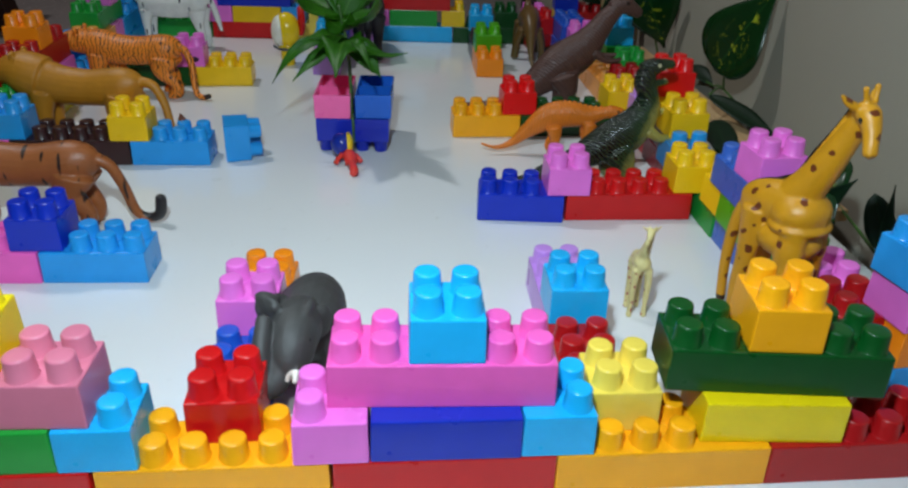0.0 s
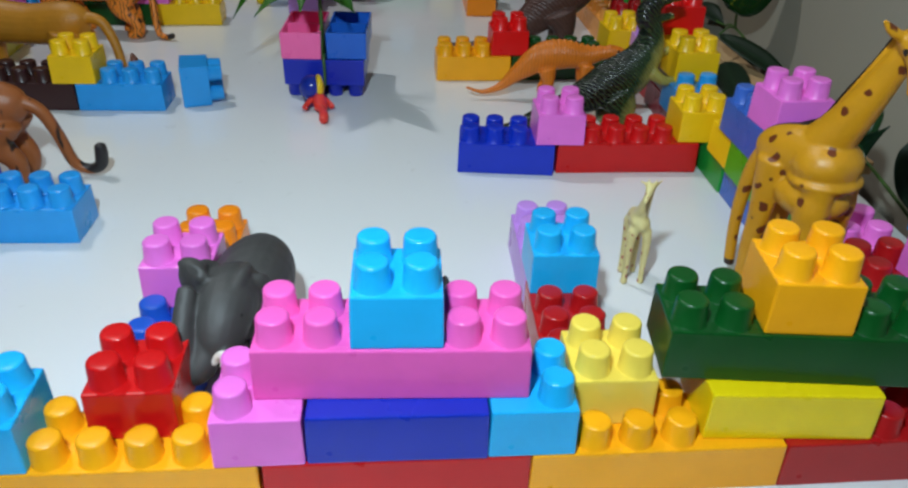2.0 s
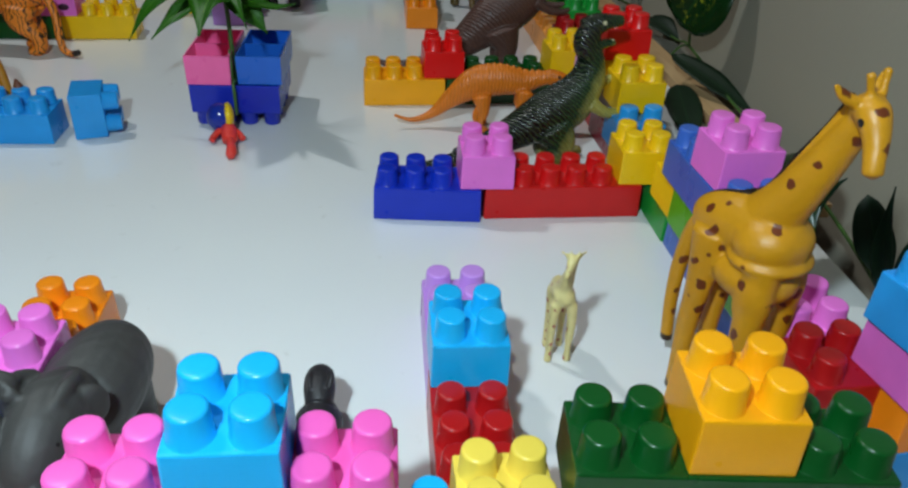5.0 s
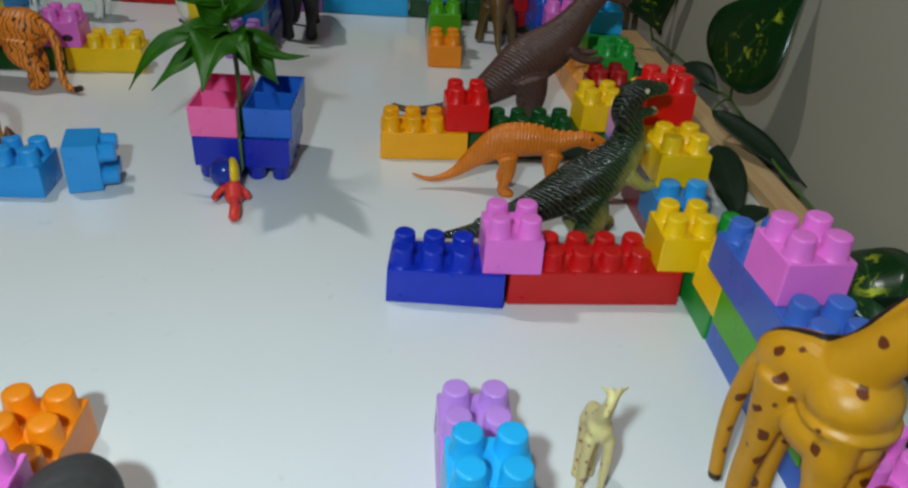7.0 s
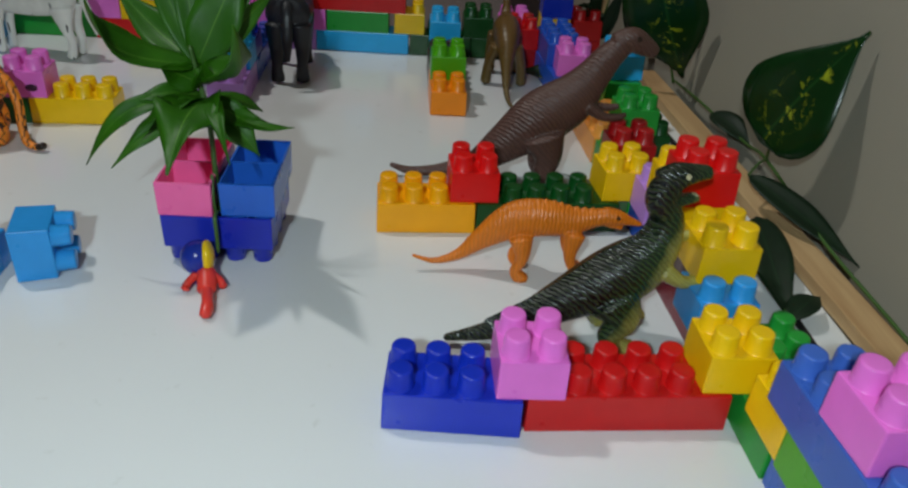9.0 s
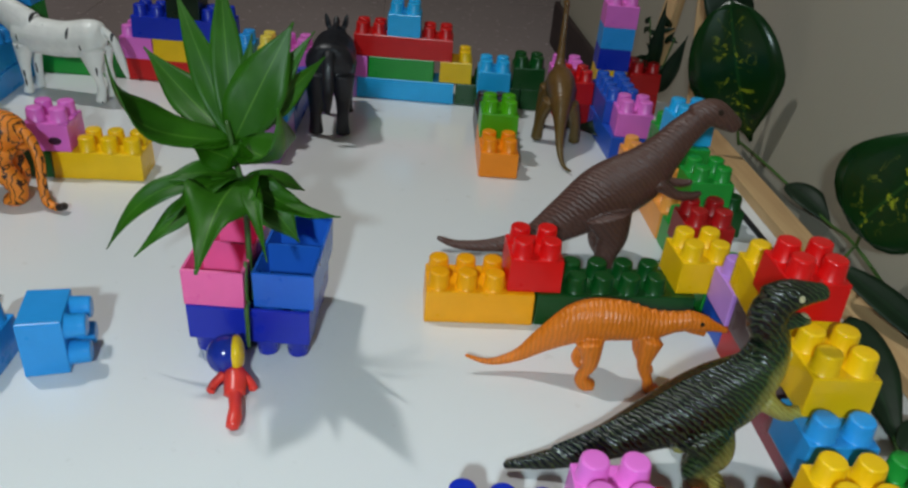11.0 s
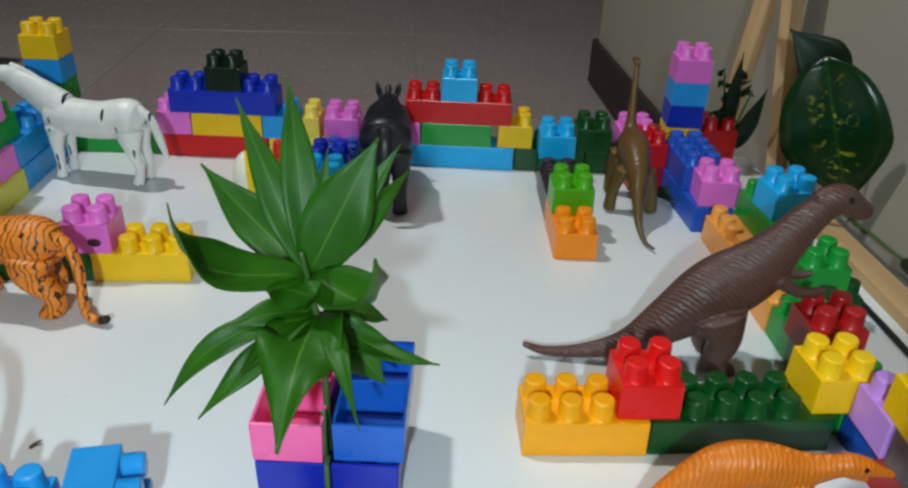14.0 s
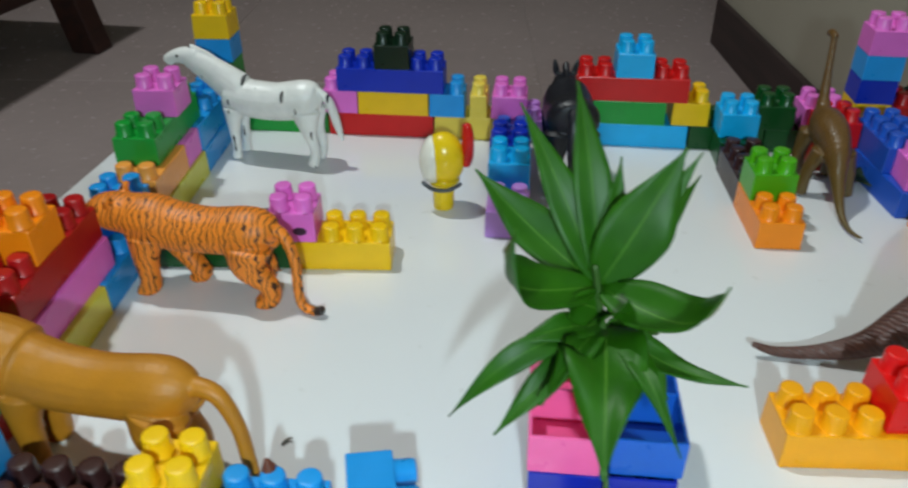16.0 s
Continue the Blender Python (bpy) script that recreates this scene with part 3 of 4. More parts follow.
# elephant and its dark companion behind the front wall
ELEPHANT = [
    [(-42, 0, 28, 8, 10), (-34, 1, 30, 17, 17), (-15, 1, 31, 21, 20), (4, 1, 31, 19, 19), (14, 1, 36, 13, 14)],
    [(6, 1, 42, 12, 12), (20, 2, 47, 14, 14), (33, 3, 46, 13.5, 14), (43, 3, 40, 11.5, 12), (49, 1, 34, 8, 8)],
    [(47, 0, 38, 8, 8), (54, -2, 32, 6.5, 6.5), (56, -6, 30, 5.8, 5.8), (54, -9, 36, 5.6, 5.6), (50, -10, 45, 5.2, 5.2), (43, -10.5, 53, 4.6, 4.6), (36, -11, 59, 4.2, 4.2)],
    [(-41, 0, 36, 2.4, 2.4), (-47, 0, 26, 1.8, 1.8), (-48, 0, 12, 1.6, 1.6)],
    *both([(-24, 10, 26, 9, 10), (-25, 11, 12, 7.5, 8), (-24, 11, 2, 8, 8.5)]),
    *both([(6, 10, 26, 9, 9.5), (7, 10, 12, 7, 7.5), (8, 10, 2, 8, 8.5)]),
    [(46, 8, 43, 3.0, 3.0), (53, 9, 39, 2.3, 2.3), (58, 9, 36, 1.5, 1.5)],
    [(12, -7, 56, 2.6, 3), (20, -9, 61, 2.6, 3), (30, -7, 60, 2.4, 2.8)],
    [(10, 8, 55, 2.6, 3), (20, 10, 59, 2.6, 3), (31, 9, 57, 2.4, 2.8)],
]
EARS = [((16, 14, 46), (4, 8, 10), (0, 0, 50)), ((26, -11, 57), (3.4, 9, 9.5), (0, 0, -18)), ((23, -13, 63), (4.2, 7, 3.4), (0, 0, -18))]
TUSK = [((57, 9, 37), 5.4, (232, 226, 214)), ((40, 13, 50), 1.4, EYE_BLACK), ((41, -9, 50), 1.4, EYE_BLACK)]
grey_skin = skin("elephant rubber", (64, 63, 62), rough=0.58, spots=TUSK, wrinkle=(60, True, 0.16))
figure("toy_elephant", ELEPHANT, EARS, grey_skin, "dark grey rubber toy elephant with small white tusks", pose(-0.0400, 0.4210, 0, 0, 0, -92) @ Matrix.Diagonal((0.92, 0.92, 0.95, 1)))
figure("toy_elephant", ELEPHANT[:2] + ELEPHANT[3:8] + ELEPHANT[9:], [], skin("black rubber", (34, 32, 36), rough=0.5), "small blackish rubber toy elephant behind the pink bar", pose(0.0490, 0.4320, 0, 0, 0, 92) @ Matrix.Scale(0.47, 4))

# giraffes
GIRAFFE = [
    [(-24, 0, 80, 7, 9), (-17, 0, 84, 10, 12.5), (-4, 0, 87, 12, 14), (8, 0, 87, 13, 13), (16, 0, 86, 11, 11)],
    [(2, 0, 92, 10, 12), (9, 0, 105, 8, 9.6), (16, 0, 120, 6.4, 7.6), (22, 0, 135, 5.2, 6.0), (26, 0, 146, 4.6, 5.0)],
    [(24, 0, 147, 5.2, 5.2), (29, -3, 147, 6.0, 5.6), (34, -6, 141, 4.4, 4.4), (37, -9, 135, 3.4, 3.6), (38.5, -10, 131, 3.6, 3.4)],
    *both([(27, 3, 151, 1.8, 1.8), (26, 4.5, 156, 1.4, 1.4), (25.5, 5, 159.5, 1.8, 1.8)]),
    *both([(25, 5.5, 149, 2.0, 2.4), (22, 10.5, 152, 2.6, 1.8), (20, 15, 156, 0.9, 0.8)]),
    *both([(12, 9, 80, 6.5, 7.5), (13, 11, 56, 5.8, 6.0), (13, 11, 30, 4.6, 5), (13, 11, 10, 4.2, 4.6), (14, 11, 1, 5, 5.6)]),
    *both([(-14, 7, 82, 7, 9), (-14, 8, 56, 5, 5.8), (-15, 8, 34, 4.2, 4.6), (-14, 8, 10, 4, 4.4), (-13, 8, 1, 4.8, 5.4)]),
    [(-22, 0, 86, 3.6, 3.6), (-28, 0, 74, 3.4, 3.8), (-31, 0, 54, 3.2, 3.6), (-31, 0, 34, 2.9, 3.1), (-29, 0, 14, 2.7, 2.9)],
    [(-24, 0, 90, 1.0, 1.8), (-8, 0, 100, 1.1, 2.0), (0, 0, 106, 1.1, 2.0), (7, 0, 121, 1.1, 1.9), (15, 0, 137, 1.0, 1.8), (20, 0, 150, 1.0, 1.8)],
]
RIDGE = [((8, 0, 80), (16, 17.4, 5), (0, -4, 0)), ((7, 0, 87), (15, 16.4, 12), (0, -8, 0)), ((4, 0, 70), (17.5, 15.8, 11)), ((12, 10, 66), (8, 7, 16)), ((12, -10, 66), (8, 7, 16))]
gir_spots = [((34, 1.8, 145), 1.5, EYE_BLACK), ((29, -8.6, 145), 1.5, EYE_BLACK), ((-29, 0, 12), 6, (50, 28, 14)),
             ((-16, 8, 0), 6, (70, 42, 18)), ((-16, -8, 0), 6, (70, 42, 18)), ((14, 8, 0), 6, (70, 42, 18)), ((14, -8, 0), 6, (70, 42, 18))]
big_skin = skin("giraffe rubber", (204, 142, 20), rough=0.42, spots=gir_spots, pattern=("spots", (104, 46, 16), 104), mane=(2.0, 86, -7.0, 0.45))
figure("toy_giraffe", GIRAFFE, RIDGE, big_skin, "large ochre toy giraffe with dark brown spots", pose(0.2217, 0.4680, 0, 0, 0, -55) @ Matrix.Scale(1.027, 4))
small_skin = skin("small giraffe plastic", (222, 206, 142), rough=0.4, spots=gir_spots[:2], pattern=("spots", (170, 92, 72), 92))
figure("toy_giraffe", GIRAFFE, [], small_skin, "small pale yellow toy giraffe with reddish patches", pose(0.1530, 0.4960, 0, 0, 0, -84) @ Matrix.Scale(0.42, 4), voxel=0.0022)


# cats
def cat(head_z=60, mane=0.0, tail=None, stocky=0.0, stride=0.0):
    k = stocky
    body = [(-52, 0, 50, 9, 12), (-42, 0, 53 + 2 * k, 14, 17), (-14, 0, 51, 14 + k, 16 + k), (10, 0, 52, 14.5 + k, 17 + k), (24, 0, 55 + 2 * k, 15, 18), (36, 0, 56, 14, 17)]
    head = [(28, 0, 57, 13 + mane, 15 + mane), (44, 0, head_z, 13 + mane, 14 + mane), (56, 0, head_z, 12 + 0.3 * mane, 12 + 0.3 * mane), (67, 0, head_z - 5, 7, 7)]
    legs = both([(26, 8, 48, 9, 12), (28, 9, 30, 6.8 + k, 7.8 + k), (28, 9, 14, 5.8 + k, 6.2 + k), (29, 9, 5, 6 + k, 6), (35, 9, 4, 6.4 + k, 5)])
    rear = both([(-41, 8, 46, 10, 15), (-38, 9, 31, 8 + k, 10.5 + k), (-47, 9, 17, 5.4 + k, 6.4 + k), (-45, 9, 5, 6 + k, 6), (-38, 9, 4, 6.4 + k, 5)])
    for leg, d in ((legs[1], -stride), (rear[0], -0.25 * stride), (rear[1], 0.2 * stride)):
        for i, f in ((1, 0.4), (2, 0.8), (3, 1.0), (4, 1.0)):
            x, y, z, ra, rb = leg[i]
            leg[i] = (x + d * f, y, z, ra, rb)
    ears = both([(46, 8, head_z + 11 + 0.5 * mane, 3, 3), (45, 10, head_z + 17 + 0.5 * mane, 3.4, 2)])
    return [body, head, *legs, *rear, *ears, tail]


LION_TAIL = [(-52, 0, 58, 5, 5), (-66, 1, 56, 4.2, 4.2), (-75, 3, 40, 3.6, 3.6), (-80, 7, 20, 3.4, 3.4), (-85, 12, 7, 3.2, 3.2), (-91, 15, 7, 3.2, 3.2), (-94, 16, 17, 3.2, 3.2), (-94, 16, 27, 4.8, 4.4), (-93, 16, 37, 1, 1)]
lion_skin = skin("lion rubber", (186, 122, 26), rough=0.5, spots=[((-94, 16, 29), 11, (104, 52, 30)), ((60, 9, 64), 1.6, EYE_BLACK), ((60, -9, 64), 1.6, EYE_BLACK)])
figure("toy_lion", cat(62, 5.0, LION_TAIL), [], lion_skin, "ochre rubber toy lion with brown tail tuft", pose(-0.3070, 0.7540, 0, 0, 0, 178) @ Matrix.Diagonal((1.06, 1.06, 1.02, 1)))
TIGER_TAIL = [(-52, 0, 58, 4.4, 4.4), (-62, 2, 54, 3.8, 3.8), (-69, 5, 38, 3.4, 3.4), (-71, 9, 20, 3.2, 3.2), (-74, 12, 7, 3, 3), (-82, 14, 4, 2.8, 2.8), (-88, 14, 6, 3.2, 3)]
tiger_skin = skin("tiger rubber", (240, 136, 36), rough=0.5, spots=[((-88, 14, 6), 6, (36, 22, 16)), ((60, 9, 60), 1.6, EYE_BLACK)], pattern=("stripes", (58, 30, 12), 82))
figure("toy_tiger", cat(59, 0.0, TIGER_TAIL, 0.3, 26), [], tiger_skin, "orange rubber toy tiger with black stripes", pose(-0.3235, 0.9060, 0, 0, 0, 178.5) @ Matrix.Diagonal((1.04, 1.18, 0.92, 1)))
CUB_TAIL = [(-52, 0, 58, 5, 5), (-64, -1, 50, 4.2, 4.2), (-71, -2, 32, 3.8, 3.8), (-76, -3, 12, 3.6, 3.6), (-84, -4, 6, 3.6, 3.6), (-92, -4, 9, 4, 4), (-94, -4, 18, 4.2, 4.2), (-94, -4, 24, 3.6, 3.6)]
brown_skin = skin("brown cat rubber", (150, 84, 40), rough=0.45, spots=[((-93, -4, 17), 14, (34, 30, 30))], pattern=("few", (44, 24, 14), 26))
figure("toy_tiger", cat(60, 0.0, CUB_TAIL), [], brown_skin, "brown rubber toy big cat with thin dark stripes", pose(-0.2740, 0.5800, 0, 0, 0, 185) @ Matrix.Diagonal((1.02, 1.02, 0.95, 1)))

# horses
def horse(ears=True, low=False):
    body = [(-50, 0, 62, 9, 12), (-42, 0, 62, 14, 17), (-14, 0, 57, 14, 17), (14, 0, 58, 14, 17), (30, 0, 62, 12, 15)]
    neck = [(20, 0, 64, 12, 17), (38, 0, 78, 9.5, 15), (52, 0, 89, 8, 12), (60, 0, 93, 7, 9)]
    head = [(52, 0, 94, 7, 9), (66, 0, 90, 6.6, 8.5), (76, 0, 82, 5.4, 6.5), (83, 0, 77, 4.6, 5)]
    mane = [(28, 0, 82, 2, 5), (44, 0, 95, 2, 5), (58, 0, 103, 2, 4)]
    front = both([(24, 7, 50, 7, 9), (25, 8, 32, 4.6, 5.4), (25, 8, 14, 3.4, 3.8), (26, 8, 3, 4.4, 5)])
    rear = both([(-42, 7, 52, 8, 13), (-44, 8, 34, 5, 6.5), (-48, 8, 18, 3.6, 4), (-45, 8, 3, 4.6, 5.2)])
    tail = [(-50, 0, 72, 3, 3), (-60, 0, 62, 3.6, 3.6), (-66, 0, 42, 3.4, 3.6), (-70, 0, 26, 1.6, 1.6)]
    if ears is False:
        neck = [(20, 0, 64, 12, 17), (38, 0, 77, 9, 14), (54, 0, 87, 7.6, 11), (62, 0, 91, 6.6, 9)]
        head = [(54, 0, 91, 6.6, 9), (67, 0, 92, 6.2, 7.6), (77, 0, 90, 5, 5.6), (83, 0, 86, 4.4, 5)]
        mane = [(28, 0, 80, 2, 5), (44, 0, 92, 2, 5), (60, 0, 100, 2, 3.6)]
    if low:
        neck = [(22, 0, 60, 11, 14), (40, 0, 62, 9, 12), (56, 0, 64, 7, 9)]
        head = [(52, 0, 66, 7, 8), (66, 0, 62, 6, 7), (80, 0, 52, 4.6, 5)]
        mane = [(28, 0, 72, 2, 4), (44, 0, 74, 2, 4), (56, 0, 78, 2, 5)]
        er = both([(56, 5, 72, 2.0, 2.4), (55, 6, 79, 1.8, 1.6), (55, 6.6, 84, 0.6, 0.8)])
        return [body, neck, head, mane, *front, *rear, tail, *er]
    er = both([(57, 5, 102, 2.2, 2.2), (55, 7, 111, 2.6, 1.6), (55, 8, 115, 0.8, 0.8)])
    return [body, neck, head, mane, *front, *rear, tail, *(er if ears else [])]


white_skin = skin("zebra plastic", (236, 236, 232), rough=0.35, pattern=("faint", (40, 40, 44), 26), spots=[((70, 5.5, 93), 1.5, EYE_BLACK)])
figure("toy_zebra", horse(False), [], white_skin, "white plastic toy zebra with worn black marks", pose(-0.3500, 1.1080, 0, 0, 0, 175) @ Matrix.Diagonal((1.02, 1.1, 0.97, 1)))
figure("toy_horse", horse(True, True), [], skin("black plastic", (22, 23, 30), rough=0.4), "black plastic toy horse standing before the back wall", pose(-0.0880, 1.1090, 0, 0, 0, 97) @ Matrix.Diagonal((0.80, 1.5, 1.08, 1)))

# dinosaurs
BROWN_DINO = [
    [(-119, 6, 9, 1.8, 2), (-104, 4, 5, 3, 3.4), (-80, 2, 7, 4.6, 5), (-55, 1, 14, 7.5, 9), (-32, 0, 31, 12, 16), (-8, 0, 51, 16, 22), (14, 0, 67, 15, 20), (28, 0, 85, 11, 14), (38, 0, 100, 9, 11), (47, 0, 110, 8, 9)],
    [(42, 0, 110, 7.5, 8.5), (54, 0, 114, 8.5, 9.5), (66, 0, 109, 6.5, 7), (73, 0, 105, 4.5, 5)],
    *both([(-5, 11, 42, 11, 17), (0, 12, 26, 9.5, 11), (-2, 12, 12, 7.5, 8), (1, 12, 3.5, 7, 6), (10, 12, 2.5, 6.5, 3)]),
    *both([(26, 9, 66, 5, 5), (38, 11, 59, 3.6, 3.6), (50, 10, 58, 3, 3), (56, 9, 60, 2, 2)]),
]
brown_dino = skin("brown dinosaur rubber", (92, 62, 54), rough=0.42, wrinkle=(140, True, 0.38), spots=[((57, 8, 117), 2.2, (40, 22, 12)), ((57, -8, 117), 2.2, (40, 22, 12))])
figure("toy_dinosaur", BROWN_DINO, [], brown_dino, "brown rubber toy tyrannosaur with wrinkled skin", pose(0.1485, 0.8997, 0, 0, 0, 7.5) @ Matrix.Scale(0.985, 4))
GREEN_DINO = [
    [(-92, 0, 5, 2, 2), (-66, 0, 9, 5, 6), (-45, 0, 18, 8, 9), (-28, 0, 27, 11, 12.5), (-8, 0, 38, 15, 16.5), (8, 0, 47, 16, 17), (20, 0, 61, 11, 12), (22, 0, 76, 8, 8.4), (16, 0, 88, 8.2, 8.8), (17, 0, 96, 8, 8.6)],
    [(15, 0, 97, 8, 8.8), (22, 0, 101.5, 8.2, 7), (30, 0, 103, 6.4, 4.8), (38.5, 0, 103.5, 4.4, 3.4)],
    [(17, 0, 90, 6.6, 5), (25, 0, 88, 5.6, 3.2), (35, 0, 89.5, 3.8, 2.2)],
    [(-70, 0, 14, 1.2, 2.4), (-45, 0, 28, 1.4, 2.6), (-28, 0, 40.5, 1.4, 2.6), (-12, 0, 54, 1.4, 2.6), (7, 0, 66, 1.4, 2.4), (13, 0, 80, 1.3, 2.2), (8, 0, 95, 1.3, 2.0)],
    *both([(-4, 10, 34, 9.5, 15), (3, 12, 22, 8.5, 9.5), (-4, 12, 11, 6, 6), (0, 12, 3.5, 6.5, 5)]),
    [(0, -12, 4, 6, 4), (12, -13, 2.5, 6.5, 2.6)],
    [(0, 12, 4, 6, 4), (14, 14, 4, 6, 3), (27, 15, 5, 5, 2.6)],
    [(22, -9, 50, 5, 5), (32, -11, 44, 3.8, 3.8), (42, -10, 44, 3, 3), (47, -9, 42, 1.8, 1.8)],
    [(24, 9, 58, 5, 5), (33, 11, 56, 3.6, 3.6), (41, 10, 61, 2.6, 2.6), (44, 10, 60, 1.6, 1.6)],
]
green_dino = skin("green dinosaur rubber", (8, 17, 15), second=((176, 166, 84), 6, 31, -0.9, 0.45, (26, 54, 28)), rough=0.26, wrinkle=(165, True, 0.42), ridge_colour=(110, 128, 70),
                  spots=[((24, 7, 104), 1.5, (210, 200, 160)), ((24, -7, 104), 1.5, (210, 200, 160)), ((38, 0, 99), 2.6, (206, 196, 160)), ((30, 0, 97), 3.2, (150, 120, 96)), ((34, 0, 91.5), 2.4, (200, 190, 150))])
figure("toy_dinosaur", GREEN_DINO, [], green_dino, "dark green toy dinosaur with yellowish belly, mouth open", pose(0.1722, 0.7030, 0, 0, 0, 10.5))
ORANGE_DINO = [
    [(-86, -4, 11, 1.2, 1.2), (-72, -3, 7, 2, 2), (-56, -1, 12, 3.4, 3.8), (-42, 0, 24, 6, 7.5), (-23, 0, 38, 9.5, 12.5), (-5, 0, 41, 10, 12.5), (14, 0, 40, 7.8, 9.4), (28, 0, 43, 5.6, 6.2), (37, 0, 45, 5.2, 5.8)],
    [(34, 0, 45, 5.6, 6), (43, 0, 44, 5.0, 5), (51, 0, 42, 3.2, 2.8), (58, 0, 40, 1.8, 1.6)],
    [(36, 0, 40, 4, 2.4), (46, 0, 37, 2.6, 1.6)],
    *both([(-18, 8, 30, 6, 8), (-16, 10, 17, 3.8, 4.4), (-20, 10, 7, 3.0, 3.4), (-17, 10, 2.5, 4.4, 4.4), (-12, 10, 2.2, 4.2, 2.4)]),
    *both([(16, 7, 34, 5, 7), (14, 9, 19, 3.4, 4), (18, 9, 8, 2.8, 3), (20, 9, 2.5, 4.2, 3.4), (25, 9, 2.2, 4.0, 2.4)]),
]
BUMPS = [((x, 0, z), (1.3, 1.3, 1.5)) for x, z in ((-44, 31.5), (-39, 38), (-34, 43), (-29, 47), (-24, 50), (-19, 52), (-14, 53), (-9, 53.6), (-4, 53.5), (1, 53), (6, 52), (11, 50.5), (16, 49.5), (21, 49.2), (26, 49.4))]
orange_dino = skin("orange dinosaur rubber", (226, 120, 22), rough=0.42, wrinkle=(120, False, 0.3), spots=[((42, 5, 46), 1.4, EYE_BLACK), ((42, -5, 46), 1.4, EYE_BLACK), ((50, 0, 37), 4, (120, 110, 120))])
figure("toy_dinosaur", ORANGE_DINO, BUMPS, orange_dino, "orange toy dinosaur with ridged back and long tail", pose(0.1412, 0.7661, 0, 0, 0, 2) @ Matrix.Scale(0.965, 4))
SAUROPOD = [
    [(-98, -10, 4, 1.4, 1.4), (-86, -4, 4, 2.0, 2.0), (-66, -1, 10, 3.4, 3.8), (-46, 0, 28, 6, 7), (-26, 0, 45, 11, 14), (0, 0, 51, 15, 18), (22, 0, 53, 12, 15), (34, 0, 63, 6, 7.6), (41, 0, 82, 3.8, 4.2), (46, 0, 104, 2.9, 3.1), (50, 0, 119, 2.6, 2.8)],
    [(48, 0, 120, 3, 3), (58, 0, 121, 3.4, 3.4), (66, 0, 118, 2.4, 2.4)],
    *both([(-20, 11, 42, 7, 10), (-20, 17, 24, 5.2, 6), (-20, 19, 3, 5.8, 6.4)]),
    *both([(20, 11, 44, 8, 10), (21, 14, 24, 6, 6.5), (21, 14, 3, 6, 6.5)]),
]
sauro_skin = skin("sauropod rubber", (106, 76, 36), second=((96, 78, 38), 10, 60, 0, 1), rough=0.35, wrinkle=(110, True, 0.22))
figure("toy_dinosaur", SAUROPOD, [], sauro_skin, "olive brown long-necked toy dinosaur with raised neck", pose(0.1230, 1.1300, 0, 0, 0, 91) @ Matrix.Scale(0.94, 4))

# ---------------------------------------------------------------- other small toys
# yellow egg-shaped rattle with a red handle
rattle = thing("toy_rattle", "yellow egg-shaped toy with red side handle", "toy", m=pose(-0.1810, 1.0450, 0, 0, 0, 0))
bm = bmesh.new()
tube(bm, [(0, 0, 0, 8, 8), (0, 0, 8, 8.5, 8.5), (0, 0, 18, 9, 9), (0, 0, 24, 13, 13)], n=18)
part("stem", bm, plastic("rattle yellow", (244, 206, 20), 0.25), rattle)
bm = bmesh.new()
blob(bm, (0, 0, 42), (17, 15, 22))
part("shell", bm, plastic("rattle yellow", (244, 206, 20), 0.25), rattle)
bm = bmesh.new()
blob(bm, (-7.5, -1.2, 41), (11, 14.6, 20))
part("face_plate", bm, plastic("rattle white", (232, 228, 215), 0.3), rattle, "plain white side plate")
bm = bmesh.new()
tube(bm, [(17, 0, 38, 4, 4), (19, 0, 46, 4.6, 4.6), (19, 0, 62, 4.6, 4.6), (18, 0, 71, 3.4, 3.4)], n=12)
part("handle", bm, plastic("rattle red", (214, 24, 14), 0.25), rattle, "glossy red handle")
bm = bmesh.new()
tube(bm, [(-15, -8, 24, 1.6, 1.6), (-6, -14.5, 22, 1.6, 1.6), (6, -14.5, 22, 1.6, 1.6), (15, -8, 25, 1.6, 1.6)], n=8)
part("strap", bm, plastic("rattle strap", (70, 78, 84), 0.4), rattle, "grey strap")

# small doll lying before the flower pot, one plain mesh
bm = bmesh.new()
blob(bm, (-1, 16, 16), (11, 11, 12))
n_blue = len(bm.faces)
blob(bm, (5.2, 15.4, 16.5), (4.8, 10.6, 11.8))
n_yel = len(bm.faces)
tube(bm, [(4, 8, 10, 6, 5), (5, 1, 8, 6.5, 5), (5, -8, 6, 6, 4.6)], n=10)
for sx in (-1, 1):
    tube(bm, [(3 + 5 * sx, 6, 9, 3, 3), (3 + 10 * sx, 2, 6, 2.6, 2.6), (3 + 12 * sx, -2, 4, 2.8, 2.8)], n=8)
tube(bm, [(5, -6, 6, 4, 4), (6, -18, 6, 3.6, 4), (6, -26, 5, 4.2, 4.6), (5, -32, 4, 3.6, 3.8)], n=10)
me = finish(bm, "toy_doll", plastic("doll blue", (24, 48, 150), 0.2))
me.materials.append(plastic("doll yellow", (236, 196, 30), 0.25))
me.materials.append(plastic("doll red", (226, 60, 50), 0.3))
for i, p in enumerate(me.polygons):
    p.material_index = 0 if i < n_blue else 1 if i < n_yel else 2
doll = tagged(new("toy_doll", me), "small red plastic doll with blue and yellow helmet", "doll")
